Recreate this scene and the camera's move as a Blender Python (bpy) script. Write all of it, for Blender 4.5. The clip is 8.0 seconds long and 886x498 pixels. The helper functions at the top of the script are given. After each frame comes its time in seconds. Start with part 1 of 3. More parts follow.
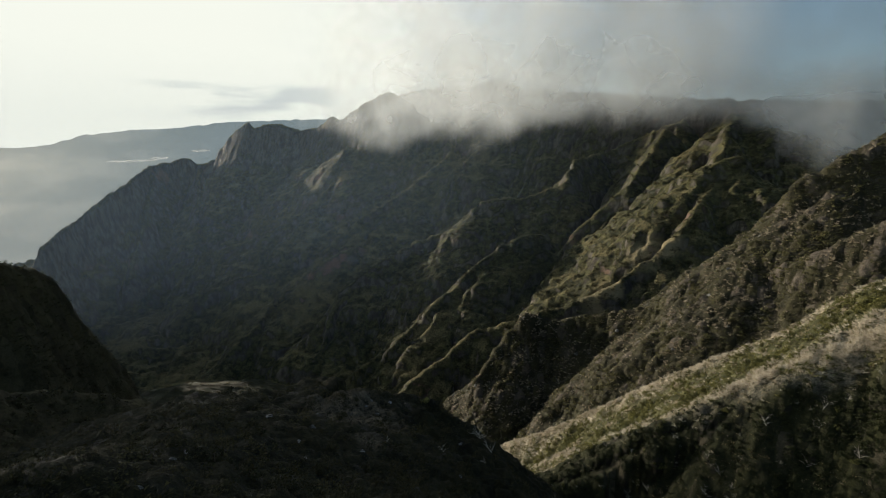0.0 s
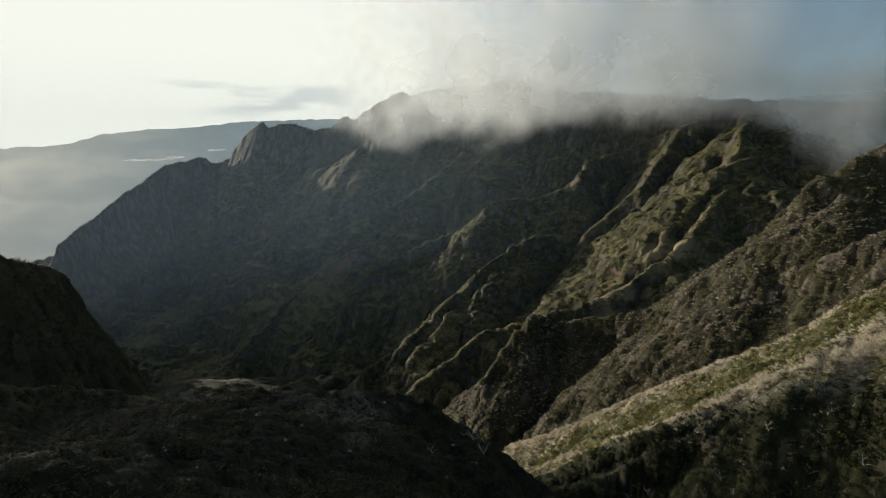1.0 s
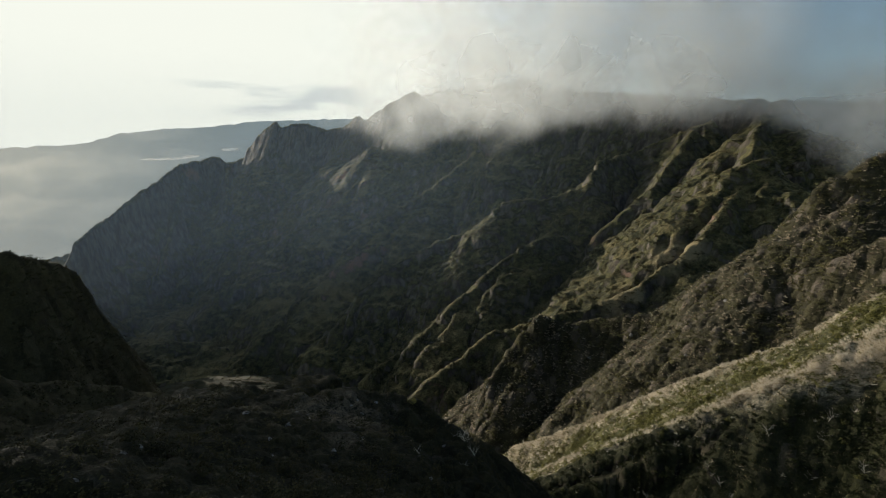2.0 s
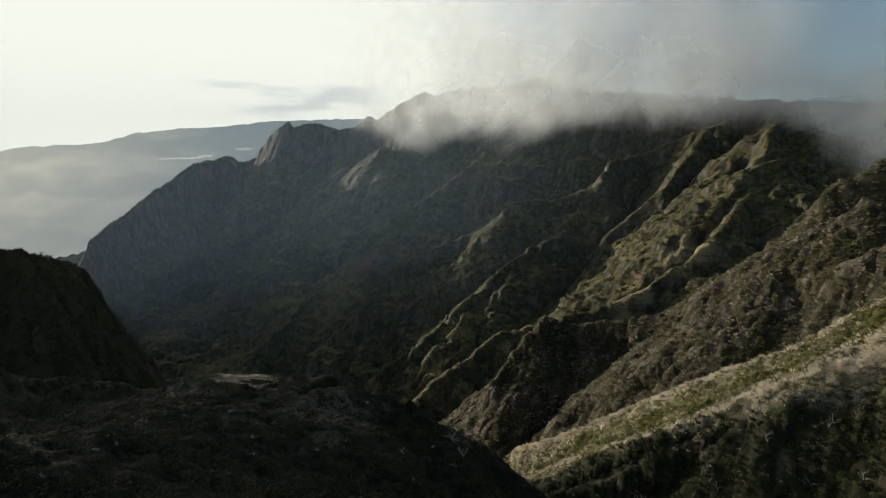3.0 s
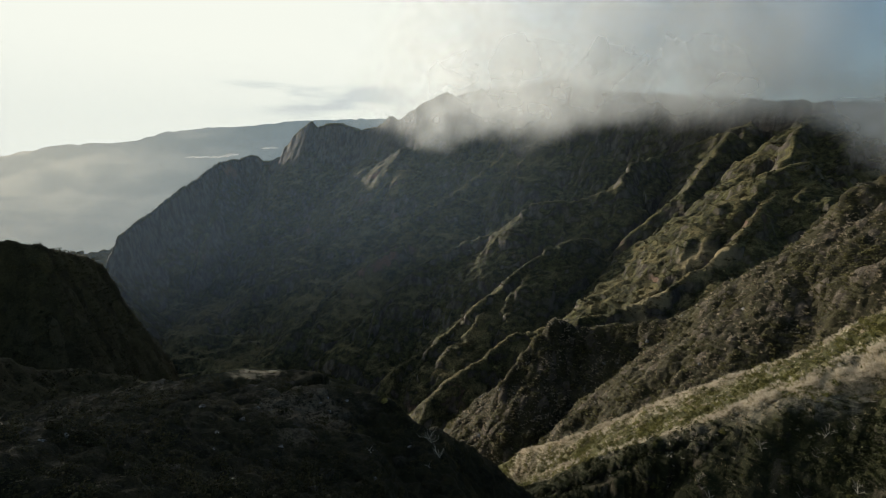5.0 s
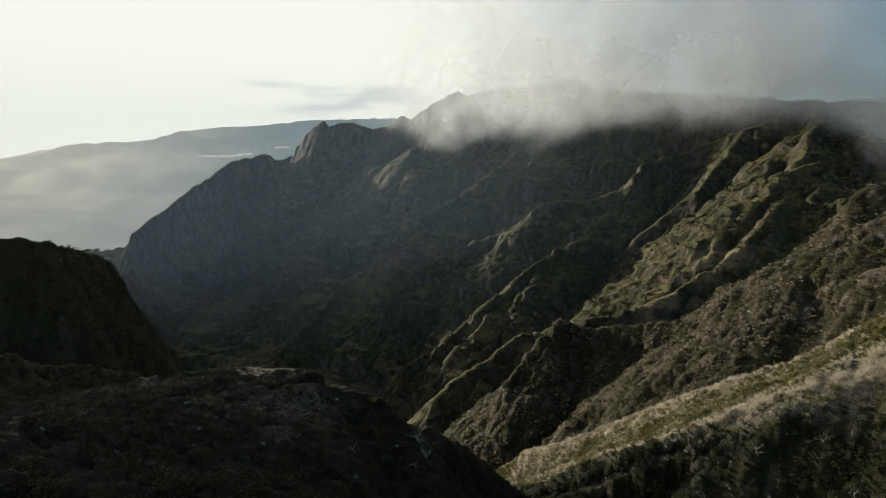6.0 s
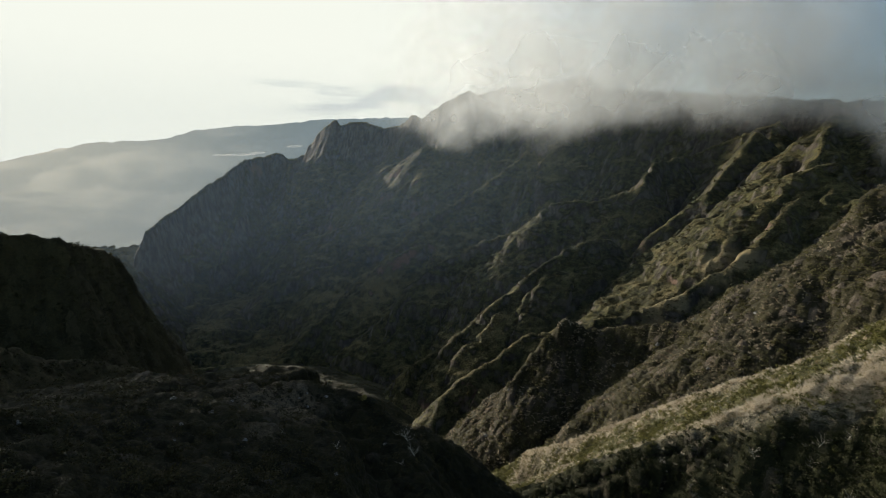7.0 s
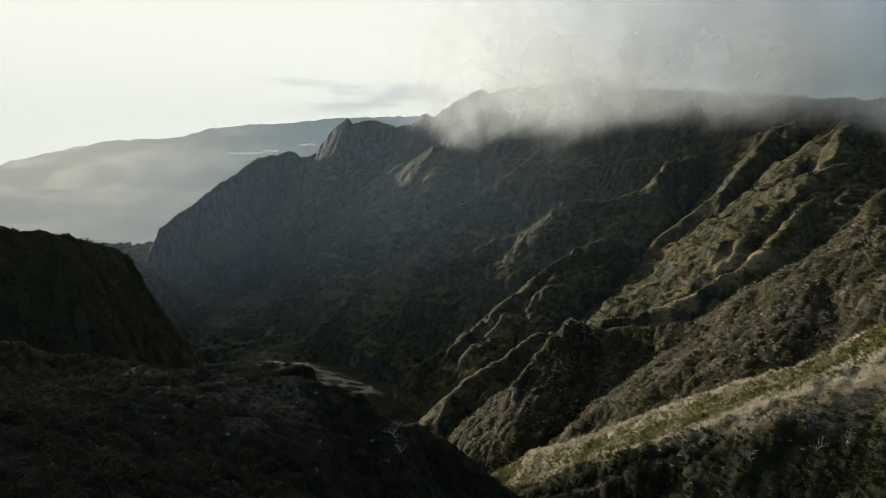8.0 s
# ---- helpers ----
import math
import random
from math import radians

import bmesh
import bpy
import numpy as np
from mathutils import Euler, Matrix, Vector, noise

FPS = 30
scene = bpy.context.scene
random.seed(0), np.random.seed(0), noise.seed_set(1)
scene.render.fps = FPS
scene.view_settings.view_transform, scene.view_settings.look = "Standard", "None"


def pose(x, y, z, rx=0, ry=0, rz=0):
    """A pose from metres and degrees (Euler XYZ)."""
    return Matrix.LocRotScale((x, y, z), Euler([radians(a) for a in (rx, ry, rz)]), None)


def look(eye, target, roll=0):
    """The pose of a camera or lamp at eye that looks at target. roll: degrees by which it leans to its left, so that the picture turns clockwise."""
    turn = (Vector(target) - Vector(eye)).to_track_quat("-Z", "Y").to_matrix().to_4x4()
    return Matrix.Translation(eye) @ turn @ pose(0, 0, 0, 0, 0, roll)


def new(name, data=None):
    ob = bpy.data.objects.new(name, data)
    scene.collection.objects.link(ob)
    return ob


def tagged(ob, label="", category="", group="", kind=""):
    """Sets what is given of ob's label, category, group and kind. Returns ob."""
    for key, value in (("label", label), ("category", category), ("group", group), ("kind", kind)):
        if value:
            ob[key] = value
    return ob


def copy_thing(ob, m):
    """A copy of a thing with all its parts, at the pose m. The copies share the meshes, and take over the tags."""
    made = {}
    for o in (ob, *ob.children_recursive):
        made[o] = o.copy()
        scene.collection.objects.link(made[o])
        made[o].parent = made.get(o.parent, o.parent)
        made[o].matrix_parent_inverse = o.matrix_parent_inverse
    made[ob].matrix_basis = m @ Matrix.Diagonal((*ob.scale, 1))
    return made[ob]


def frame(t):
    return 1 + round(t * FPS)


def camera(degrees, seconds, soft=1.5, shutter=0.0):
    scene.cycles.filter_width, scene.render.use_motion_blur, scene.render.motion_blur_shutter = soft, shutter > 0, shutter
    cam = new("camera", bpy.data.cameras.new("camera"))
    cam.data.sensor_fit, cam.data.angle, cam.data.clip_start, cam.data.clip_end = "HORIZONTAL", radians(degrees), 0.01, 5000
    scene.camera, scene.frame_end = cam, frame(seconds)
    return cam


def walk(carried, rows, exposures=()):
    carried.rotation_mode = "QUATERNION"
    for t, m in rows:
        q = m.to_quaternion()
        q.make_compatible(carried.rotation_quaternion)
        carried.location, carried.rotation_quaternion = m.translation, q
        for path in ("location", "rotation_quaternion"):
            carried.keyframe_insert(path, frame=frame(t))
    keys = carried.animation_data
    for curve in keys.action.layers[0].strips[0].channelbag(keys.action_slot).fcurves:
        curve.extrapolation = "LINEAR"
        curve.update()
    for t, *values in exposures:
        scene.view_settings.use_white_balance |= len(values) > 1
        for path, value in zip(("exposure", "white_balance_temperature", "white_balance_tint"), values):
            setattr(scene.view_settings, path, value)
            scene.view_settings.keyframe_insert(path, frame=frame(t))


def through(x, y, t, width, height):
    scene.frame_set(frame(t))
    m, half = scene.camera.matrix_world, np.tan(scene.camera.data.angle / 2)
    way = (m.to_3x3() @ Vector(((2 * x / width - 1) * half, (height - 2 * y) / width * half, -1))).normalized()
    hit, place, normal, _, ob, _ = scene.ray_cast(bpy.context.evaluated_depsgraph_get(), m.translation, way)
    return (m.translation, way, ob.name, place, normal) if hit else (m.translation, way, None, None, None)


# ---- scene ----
cam = camera(77.55, 8.0, soft=0.9)
# seconds, place, pitch, heading to the left, lean
PATH = [
    (0.0, 0.00, 0.00, 0.00, -8.602, 0.000, 0.021),
    (0.5, 2.12, 0.06, 0.10, -8.608, 0.710, 0.124),
    (1.0, 4.33, 0.14, 0.19, -8.613, 1.397, 0.224),
    (1.5, 6.63, 0.24, 0.29, -8.616, 2.065, 0.322),
    (2.0, 8.99, 0.35, 0.39, -8.619, 2.716, 0.419),
    (2.5, 11.40, 0.49, 0.48, -8.621, 3.354, 0.513),
    (3.0, 13.87, 0.65, 0.57, -8.623, 3.982, 0.607),
    (3.5, 16.36, 0.84, 0.66, -8.626, 4.604, 0.699),
    (4.0, 18.89, 1.07, 0.74, -8.632, 5.221, 0.789),
    (4.5, 21.44, 1.33, 0.81, -8.641, 5.838, 0.879),
    (5.0, 24.00, 1.63, 0.86, -8.655, 6.456, 0.968),
    (5.5, 26.58, 1.98, 0.90, -8.676, 7.078, 1.055),
    (6.0, 29.18, 2.38, 0.90, -8.706, 7.706, 1.142),
    (6.5, 31.79, 2.83, 0.88, -8.746, 8.343, 1.227),
    (7.0, 34.41, 3.34, 0.82, -8.799, 8.990, 1.312),
    (7.5, 37.06, 3.91, 0.72, -8.867, 9.650, 1.395),
    (8.0, 39.73, 4.55, 0.57, -8.953, 10.325, 1.476),
]
walk(cam, [(t, Matrix.Translation((x, y, z)) @ pose(0, 0, 0, 0, 0, h) @ pose(0, 0, 0, 90 + p) @ pose(0, 0, 0, 0, 0, l))
           for t, x, y, z, p, h, l in PATH])

# ---- light ----
SUN_AZ, SUN_EL = 54.0, 6.0          # degrees to the left of +y, degrees up
SUN_DIR = Vector((-math.sin(radians(SUN_AZ)) * math.cos(radians(SUN_EL)),
                  math.cos(radians(SUN_AZ)) * math.cos(radians(SUN_EL)), math.sin(radians(SUN_EL))))
scene.view_settings.exposure = 0.8
sun = new("sun", bpy.data.lights.new("sun", "SUN"))
sun.data.energy, sun.data.angle, sun.data.color = 5.0, radians(0.55), (1.0, 0.89, 0.71)
sun.matrix_world = look(SUN_DIR * 100, (0, 0, 0))

world = bpy.data.worlds.new("sky")
scene.world = world
world.use_nodes = True
wn, wl = world.node_tree.nodes, world.node_tree.links
wn.clear()


def wnode(kind, **inputs):
    n = wn.new(kind)
    for k, v in inputs.items():
        n.inputs[int(k[1:])].default_value = v
    return n


def wmath(op, a, b=None, clamp=False):
    n = wn.new("ShaderNodeMath")
    n.operation, n.use_clamp = op, clamp
    for i, v in enumerate((a, b)):
        if v is None:
            continue
        if isinstance(v, (int, float)):
            n.inputs[i].default_value = v
        else:
            wl.new(v, n.inputs[i])
    return n.outputs[0]


coord = wn.new("ShaderNodeTexCoord")
# the drone flies high: the sky reaches down below the level line
lift = wn.new("ShaderNodeVectorMath")
lift.operation = "ADD"
lift.inputs[1].default_value = (0, 0, 0.03)
wl.new(coord.outputs["Generated"], lift.inputs[0])
unit = wn.new("ShaderNodeVectorMath")
unit.operation = "NORMALIZE"
wl.new(lift.outputs[0], unit.inputs[0])
sky = wn.new("ShaderNodeTexSky")
sky.sky_type, sky.sun_disc = "NISHITA", False
sky.sun_elevation, sky.sun_rotation = radians(SUN_EL), radians(-SUN_AZ)
sky.altitude, sky.air_density, sky.dust_density = 1500, 1.0, 0.15
sky.ozone_density = 1.2
wl.new(unit.outputs[0], sky.inputs[0])
# thin bright cloud round the low sun
dot = wn.new("ShaderNodeVectorMath")
dot.operation = "DOT_PRODUCT"
wl.new(coord.outputs["Generated"], dot.inputs[0])
dot.inputs[1].default_value = SUN_DIR
glow = wmath("POWER", wmath("MAXIMUM", dot.outputs["Value"], 0.0), 6.0)
streak = wn.new("ShaderNodeTexNoise")
streak.inputs["Scale"].default_value = 5.0
streak.inputs["Detail"].default_value = 6.0
stretch = wn.new("ShaderNodeMapping")
stretch.inputs["Scale"].default_value = (1.0, 1.0, 6.0)
wl.new(coord.outputs["Generated"], stretch.inputs[0])
wl.new(stretch.outputs[0], streak.inputs["Vector"])
veil = wmath("MULTIPLY", glow, wmath("ADD", wmath("MULTIPLY", streak.outputs[0], 1.2), 0.4))
cover = wmath("SUBTRACT", 1.0, wmath("POWER", 2.718, wmath("MULTIPLY", veil, -20.0)))
# a flat grey bank of cloud far off over the ridge
sepw = wn.new("ShaderNodeSeparateXYZ")
wl.new(coord.outputs["Generated"], sepw.inputs[0])
side = wmath("DIVIDE", sepw.outputs[0], wmath("MAXIMUM", sepw.outputs[1], 0.05))


def band(v, a, b, c, d):
    """1 between b and c, 0 below a and above d."""
    outs = []
    for lo, hi in ((a, b), (c, d)):
        n = wn.new("ShaderNodeMapRange")
        n.interpolation_type = "SMOOTHSTEP"
        wl.new(v, n.inputs[0])
        n.inputs[1].default_value, n.inputs[2].default_value = lo, hi
        outs.append(n.outputs[0])
    return wmath("SUBTRACT", outs[0], outs[1])


bank = wmath("MULTIPLY", band(sepw.outputs[2], 0.062, 0.10, 0.126, 0.136), band(side, -0.62, -0.36, -0.22, -0.14))
bank = wmath("MULTIPLY", bank, band(streak.outputs[0], 0.38, 0.52, 2.0, 3.0))
mixed = wn.new("ShaderNodeMix")
mixed.data_type = "RGBA"
dim = wn.new("ShaderNodeVectorMath")
dim.operation = "SCALE"
dim.inputs[3].default_value = 0.10
wl.new(sky.outputs[0], dim.inputs[0])
wl.new(cover, mixed.inputs[0])
wl.new(dim.outputs[0], mixed.inputs[6])
mixed.inputs[7].default_value = (0.532, 0.545, 0.493, 1)
back_sky = wn.new("ShaderNodeBackground")
back_sky.inputs[1].default_value = 1.0
banked = wn.new("ShaderNodeMix")
banked.data_type = "RGBA"
wl.new(wmath("MULTIPLY", bank, 0.85), banked.inputs[0])
wl.new(mixed.outputs[2], banked.inputs[6])
banked.inputs[7].default_value = (0.345, 0.375, 0.37, 1)
wl.new(banked.outputs[2], back_sky.inputs[0])
wout = wn.new("ShaderNodeOutputWorld")
wl.new(back_sky.outputs[0], wout.inputs[0])

# ---- materials ----
SCAR = (267, 498, -48)
class Mat:
    """A node material under construction."""

    def __init__(self, name):
        self.m = bpy.data.materials.new(name)
        self.m.use_nodes = True
        self.n, self.l = self.m.node_tree.nodes, self.m.node_tree.links
        self.bsdf = self.n["Principled BSDF"]
        self.bsdf.inputs["Specular IOR Level"].default_value = 0.2
        self.co = self.n.new("ShaderNodeTexCoord").outputs["Object"]

    def put(self, v, socket):
        if isinstance(v, (int, float, tuple)):
            socket.default_value = (*v, 1) if isinstance(v, tuple) and len(v) == 3 and socket.type == "RGBA" else v
        else:
            self.l.new(v, socket)

    def noise(self, scale, detail=5.0, rough=0.55, warp=0.0, squash=(1, 1, 1)):
        t = self.n.new("ShaderNodeTexNoise")
        t.inputs["Scale"].default_value, t.inputs["Detail"].default_value = scale, detail
        t.inputs["Roughness"].default_value, t.inputs["Distortion"].default_value = rough, warp
        co = self.co
        if squash != (1, 1, 1):
            mp = self.n.new("ShaderNodeMapping")
            mp.inputs["Scale"].default_value = squash
            self.l.new(co, mp.inputs[0])
            co = mp.outputs[0]
        self.l.new(co, t.inputs["Vector"])
        return t.outputs[0]

    def cells(self, scale):
        t = self.n.new("ShaderNodeTexVoronoi")
        t.inputs["Scale"].default_value = scale
        self.l.new(self.co, t.inputs["Vector"])
        return t

    def math(self, op, a, b=0.0, clamp=False):
        t = self.n.new("ShaderNodeMath")
        t.operation, t.use_clamp = op, clamp
        self.put(a, t.inputs[0])
        self.put(b, t.inputs[1])
        return t.outputs[0]

    def step(self, v, lo, hi):
        t = self.n.new("ShaderNodeMapRange")
        t.interpolation_type = "SMOOTHSTEP"
        self.put(v, t.inputs[0])
        t.inputs[1].default_value, t.inputs[2].default_value = lo, hi
        return t.outputs[0]

    def mix(self, f, a, b):
        t = self.n.new("ShaderNodeMix")
        t.data_type = "RGBA"
        self.put(f, t.inputs[0])
        self.put(a, t.inputs[6])
        self.put(b, t.inputs[7])
        return t.outputs[2]

    def up(self):
        g = self.n.new("ShaderNodeNewGeometry")
        s = self.n.new("ShaderNodeSeparateXYZ")
        self.l.new(g.outputs["Normal"], s.inputs[0])
        return s.outputs[2]

    def tone(self, name):
        """A number that the mesh carries for each bush or stretch."""
        t = self.n.new("ShaderNodeAttribute")
        t.attribute_name = name
        return t.outputs["Fac"]

    def near(self, p, r0, r1):
        """1 within r0 of the place p, 0 beyond r1."""
        t = self.n.new("ShaderNodeVectorMath")
        t.operation = "DISTANCE"
        self.l.new(self.co, t.inputs[0])
        t.inputs[1].default_value = p
        return self.math("SUBTRACT", 1.0, self.step(t.outputs["Value"], r0, r1))

    def finish(self, colour, rough=0.9, bumps=()):
        self.put(colour, self.bsdf.inputs["Base Color"])
        self.put(rough, self.bsdf.inputs["Roughness"])
        last = None
        for height, dist, strength in bumps:
            b = self.n.new("ShaderNodeBump")
            b.inputs["Strength"].default_value, b.inputs["Distance"].default_value = strength, dist
            self.l.new(height, b.inputs["Height"])
            if last:
                self.l.new(last, b.inputs["Normal"])
            last = b.outputs[0]
        if last:
            self.l.new(last, self.bsdf.inputs["Normal"])
        return self.m


def mountain_mat():
    m = Mat("mountain rock and scrub")
    big, mid, small, fine = m.noise(0.006, 6), m.noise(0.03, 7, 0.62), m.noise(0.11, 6, 0.65), m.noise(0.45, 5, 0.65)
    streak = m.noise(0.11, 5, 0.6, 0.3, (1, 1, 0.22))
    rock = m.mix(m.step(streak, 0.35, 0.65), (0.036, 0.032, 0.028), (0.092, 0.081, 0.068))
    rock = m.mix(m.step(small, 0.60, 0.72), rock, (0.14, 0.122, 0.10))
    rock = m.mix(m.step(big, 0.60, 0.68), rock, (0.13, 0.075, 0.055))
    scrub = m.mix(m.step(small, 0.38, 0.62), (0.016, 0.019, 0.009), (0.068, 0.066, 0.026))
    # hollows of the bumps painted towards black, as shade between clumps
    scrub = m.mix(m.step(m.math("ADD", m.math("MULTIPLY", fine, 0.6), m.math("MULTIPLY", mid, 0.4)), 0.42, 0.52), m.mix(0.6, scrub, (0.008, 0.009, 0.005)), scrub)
    grass = m.mix(m.step(fine, 0.35, 0.65), (0.045, 0.040, 0.018), (0.13, 0.11, 0.05))
    lush = m.math("ADD", m.math("ADD", m.math("MULTIPLY", big, 0.4), m.math("MULTIPLY", mid, 0.4)), m.math("MULTIPLY", m.math("SUBTRACT", m.up(), 0.6), 0.35))
    scrub = m.mix(m.step(lush, 0.44, 0.55), scrub, grass)
    slope = m.math("ADD", m.up(), m.math("MULTIPLY", m.math("SUBTRACT", m.math("ADD", m.math("MULTIPLY", mid, 0.5), m.math("MULTIPLY", small, 0.5)), 0.5), 0.9))
    col = m.mix(m.step(slope, 0.44, 0.66), rock, scrub)
    # a strip of paler tan patches down the lower spur
    for place in ((192, 628, -144), (250, 652, -100), (184, 577, -145)):
        col = m.mix(m.math("MULTIPLY", m.near(place, 18, 46), m.step(mid, 0.40, 0.56)), col, m.mix(fine, (0.12, 0.10, 0.055), (0.25, 0.205, 0.125)))
    # a scar of bare red earth on the wall
    col = m.mix(m.math("MULTIPLY", m.near(SCAR, 16, 30), m.step(small, 0.3, 0.55)), col, (0.20, 0.075, 0.055))
    return m.finish(col, 0.95, ((mid, 5.0, 0.6), (small, 3.5, 0.8), (fine, 1.6, 0.9)))


def scrub_mat(name, dark, light, dry, rock, fine_scale=0.9, pale=(0.56, 0.50, 0.40), share=0.5, bare=()):
    """Scrub: every bush between dark and light green, a share of them dry and brown, bare rock where it is steep,
    pale dead heath along the crests."""
    m = Mat(name)
    big, mid, fine, leaf = m.noise(0.03, 5), m.noise(0.16, 6), m.noise(fine_scale, 5, 0.65), m.noise(3.4, 4, 0.7)
    own = m.tone("bush")
    green = m.mix(m.math("ADD", m.math("MULTIPLY", own, 0.6), m.math("MULTIPLY", m.step(fine, 0.35, 0.65), 0.4)), dark, light)
    kind = m.math("ADD", m.math("MULTIPLY", m.math("FRACT", m.math("MULTIPLY", own, 7.31)), 0.45), m.math("ADD", m.math("MULTIPLY", mid, 0.35), m.math("MULTIPLY", big, 0.5)))
    col = m.mix(m.step(kind, 0.98 - 0.62 * share, 1.08 - 0.62 * share), green, m.mix(fine, tuple(0.5 * c for c in dry), dry))
    slope = m.math("ADD", m.up(), m.math("MULTIPLY", m.math("SUBTRACT", mid, 0.5), 0.5))
    col = m.mix(m.step(slope, 0.14, 0.26), m.mix(fine, tuple(0.6 * c for c in rock), rock), col)
    col = m.mix(m.math("MULTIPLY", m.tone("dry"), m.step(fine, 0.28, 0.5)), col, m.mix(m.step(leaf, 0.35, 0.65), tuple(0.45 * c for c in pale), pale))
    for place, size in bare:                      # bare trodden soil
        col = m.mix(m.math("MULTIPLY", m.near(place, 0.4 * size, size), m.step(fine, 0.36, 0.52)), col, m.mix(leaf, (0.07, 0.058, 0.04), (0.17, 0.14, 0.10)))
    # low spots of the leaf bumps darkened in colour, like shade between leaves
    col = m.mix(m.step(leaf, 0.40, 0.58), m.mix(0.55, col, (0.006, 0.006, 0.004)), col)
    return m.finish(col, 0.95, ((fine, 0.8, 0.8), (leaf, 0.35, 0.9)))


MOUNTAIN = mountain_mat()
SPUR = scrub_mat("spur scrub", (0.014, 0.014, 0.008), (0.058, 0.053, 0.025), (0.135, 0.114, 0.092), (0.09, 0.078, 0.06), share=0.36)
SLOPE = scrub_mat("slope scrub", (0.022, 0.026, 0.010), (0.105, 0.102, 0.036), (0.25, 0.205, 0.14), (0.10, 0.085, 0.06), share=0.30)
# heath green, darkened in colour for the shadow lying on the near slope
HEATH = scrub_mat("heath ground darkened for shadow", (0.009, 0.012, 0.005), (0.042, 0.044, 0.016), (0.11, 0.095, 0.065), (0.04, 0.036, 0.026), share=0.25)
# valley floor's shade is put into its grass colours, darker than the grass itself
VALLEY = scrub_mat("valley grass darkened for shade", (0.012, 0.014, 0.007), (0.034, 0.034, 0.014), (0.06, 0.053, 0.03), (0.03, 0.027, 0.018), 0.3, share=0.12)
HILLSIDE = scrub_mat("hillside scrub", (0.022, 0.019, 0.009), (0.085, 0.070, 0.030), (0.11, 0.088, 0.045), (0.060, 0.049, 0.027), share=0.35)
# part of the knoll's shade is put into these near-black greens
MOUND = scrub_mat("knoll scrub darkened for shade", (0.004, 0.005, 0.002), (0.030, 0.027, 0.010), (0.09, 0.082, 0.07), (0.03, 0.027, 0.022), share=0.22,
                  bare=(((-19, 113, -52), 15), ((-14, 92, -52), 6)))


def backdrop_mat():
    """Ridge several kilometres off: sunlit haze, glare and folds are painted into a glowing colour, brightest towards
    the sun, greyer low down.
    """
    m = Mat("far ridge with painted haze")
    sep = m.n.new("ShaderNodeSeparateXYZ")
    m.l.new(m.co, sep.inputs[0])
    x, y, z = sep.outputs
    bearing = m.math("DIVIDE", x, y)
    painted_glare = m.math("SUBTRACT", 1.0, m.step(bearing, -1.05, -0.30))
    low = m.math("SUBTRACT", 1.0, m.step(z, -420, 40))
    col = m.mix(painted_glare, (0.165, 0.205, 0.22), (0.60, 0.565, 0.455))
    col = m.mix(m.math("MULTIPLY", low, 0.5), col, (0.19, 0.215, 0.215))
    painted_folds = m.noise(0.0022, 6, 0.55, 0.4, (1, 1, 2.5))
    col = m.mix(m.math("MULTIPLY", m.step(painted_folds, 0.40, 0.60), 0.34), col, (0.14, 0.17, 0.175))
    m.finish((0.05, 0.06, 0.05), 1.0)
    # the painted haze is given off as glow, though the ridge is no lamp
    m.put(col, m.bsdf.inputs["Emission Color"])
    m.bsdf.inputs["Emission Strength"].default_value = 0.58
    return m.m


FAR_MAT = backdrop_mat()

# ---- relief: crest lines of the landforms, x y z ----
CREST_WEST = [(-909, 1373, -128.2), (-892, 1498, -70.8), (-892, 1614, -30.5), (-905, 1711, -3.1), (-906, 1811, 7.6), (-897, 1841, 5.9), (-895, 1874, 22.8), (-872, 1879, 28.5), (-850, 1885, 23), (-837, 1897, 6.1), (-809, 1906, 9.9), (-766, 1900, 23.2), (-741, 1875, 58.4), (-707, 1852, 83.3), (-653, 1813, 120.8), (-620, 1799, 137.6), (-598, 1794, 114.3), (-566, 1787, 126.2), (-506, 1777, 128.9), (-472, 1768, 114.5), (-440, 1759, 107), (-399, 1738, 112.5), (-353, 1687, 125.7)]
CREST_EAST = [(-353, 1687, 125.7), (-319, 1644, 143.5), (-296, 1626, 127.6), (-229, 1591, 167), (-185, 1559, 186), (-143.7, 1537, 198), (-120.6, 1534, 186), (-66, 1507, 197), (-6.1, 1487, 202), (91.9, 1407, 198), (137.8, 1380, 210), (194, 1338, 178), (328, 1240, 157), (497, 1073, 125.1), (613, 924, 103.4), (680, 745, 83.4)]
CREST_END = [(-913, 1189, -280), (-910, 1208, -220), (-898, 1218, -181), (-909, 1373, -128.2)]
SPUR_A = [(-228, 1591, 170), (-233, 1476, 36), (-233, 1457, 12), (-309, 1348, -84.1), (-424, 1308, -169), (-466, 1264, -230), (-476, 1143, -318)]
SPUR_B = [(8.5, 1444, 133.2), (21, 1305, 30.4), (-68.4, 1243, -45.9), (-176, 1190, -110.9), (-228, 1135, -159), (-292, 1055, -248), (-310, 993, -320)]
SPUR_C = [(451.5, 1060.5, 86.1), (385.4, 1113, 52.5), (325.5, 1123.5, 28.4), (249.6, 1046.2, 10.4), (217.3, 974.4, -28), (145.1, 972.9, -55.6), (66.7, 987.7, -61.6), (36.6, 989.8, -107.5), (-67.9, 979, -145.1), (-131.5, 941.6, -179.5), (-180.4, 910.8, -219.1), (-188.1, 847.8, -282.6)]
SPUR_D = [(397, 999, 63), (289, 869, -32), (182, 846, -130.6), (74.2, 825, -176), (-28.4, 791, -229), (-75.3, 753, -251), (-114.8, 695, -270)]
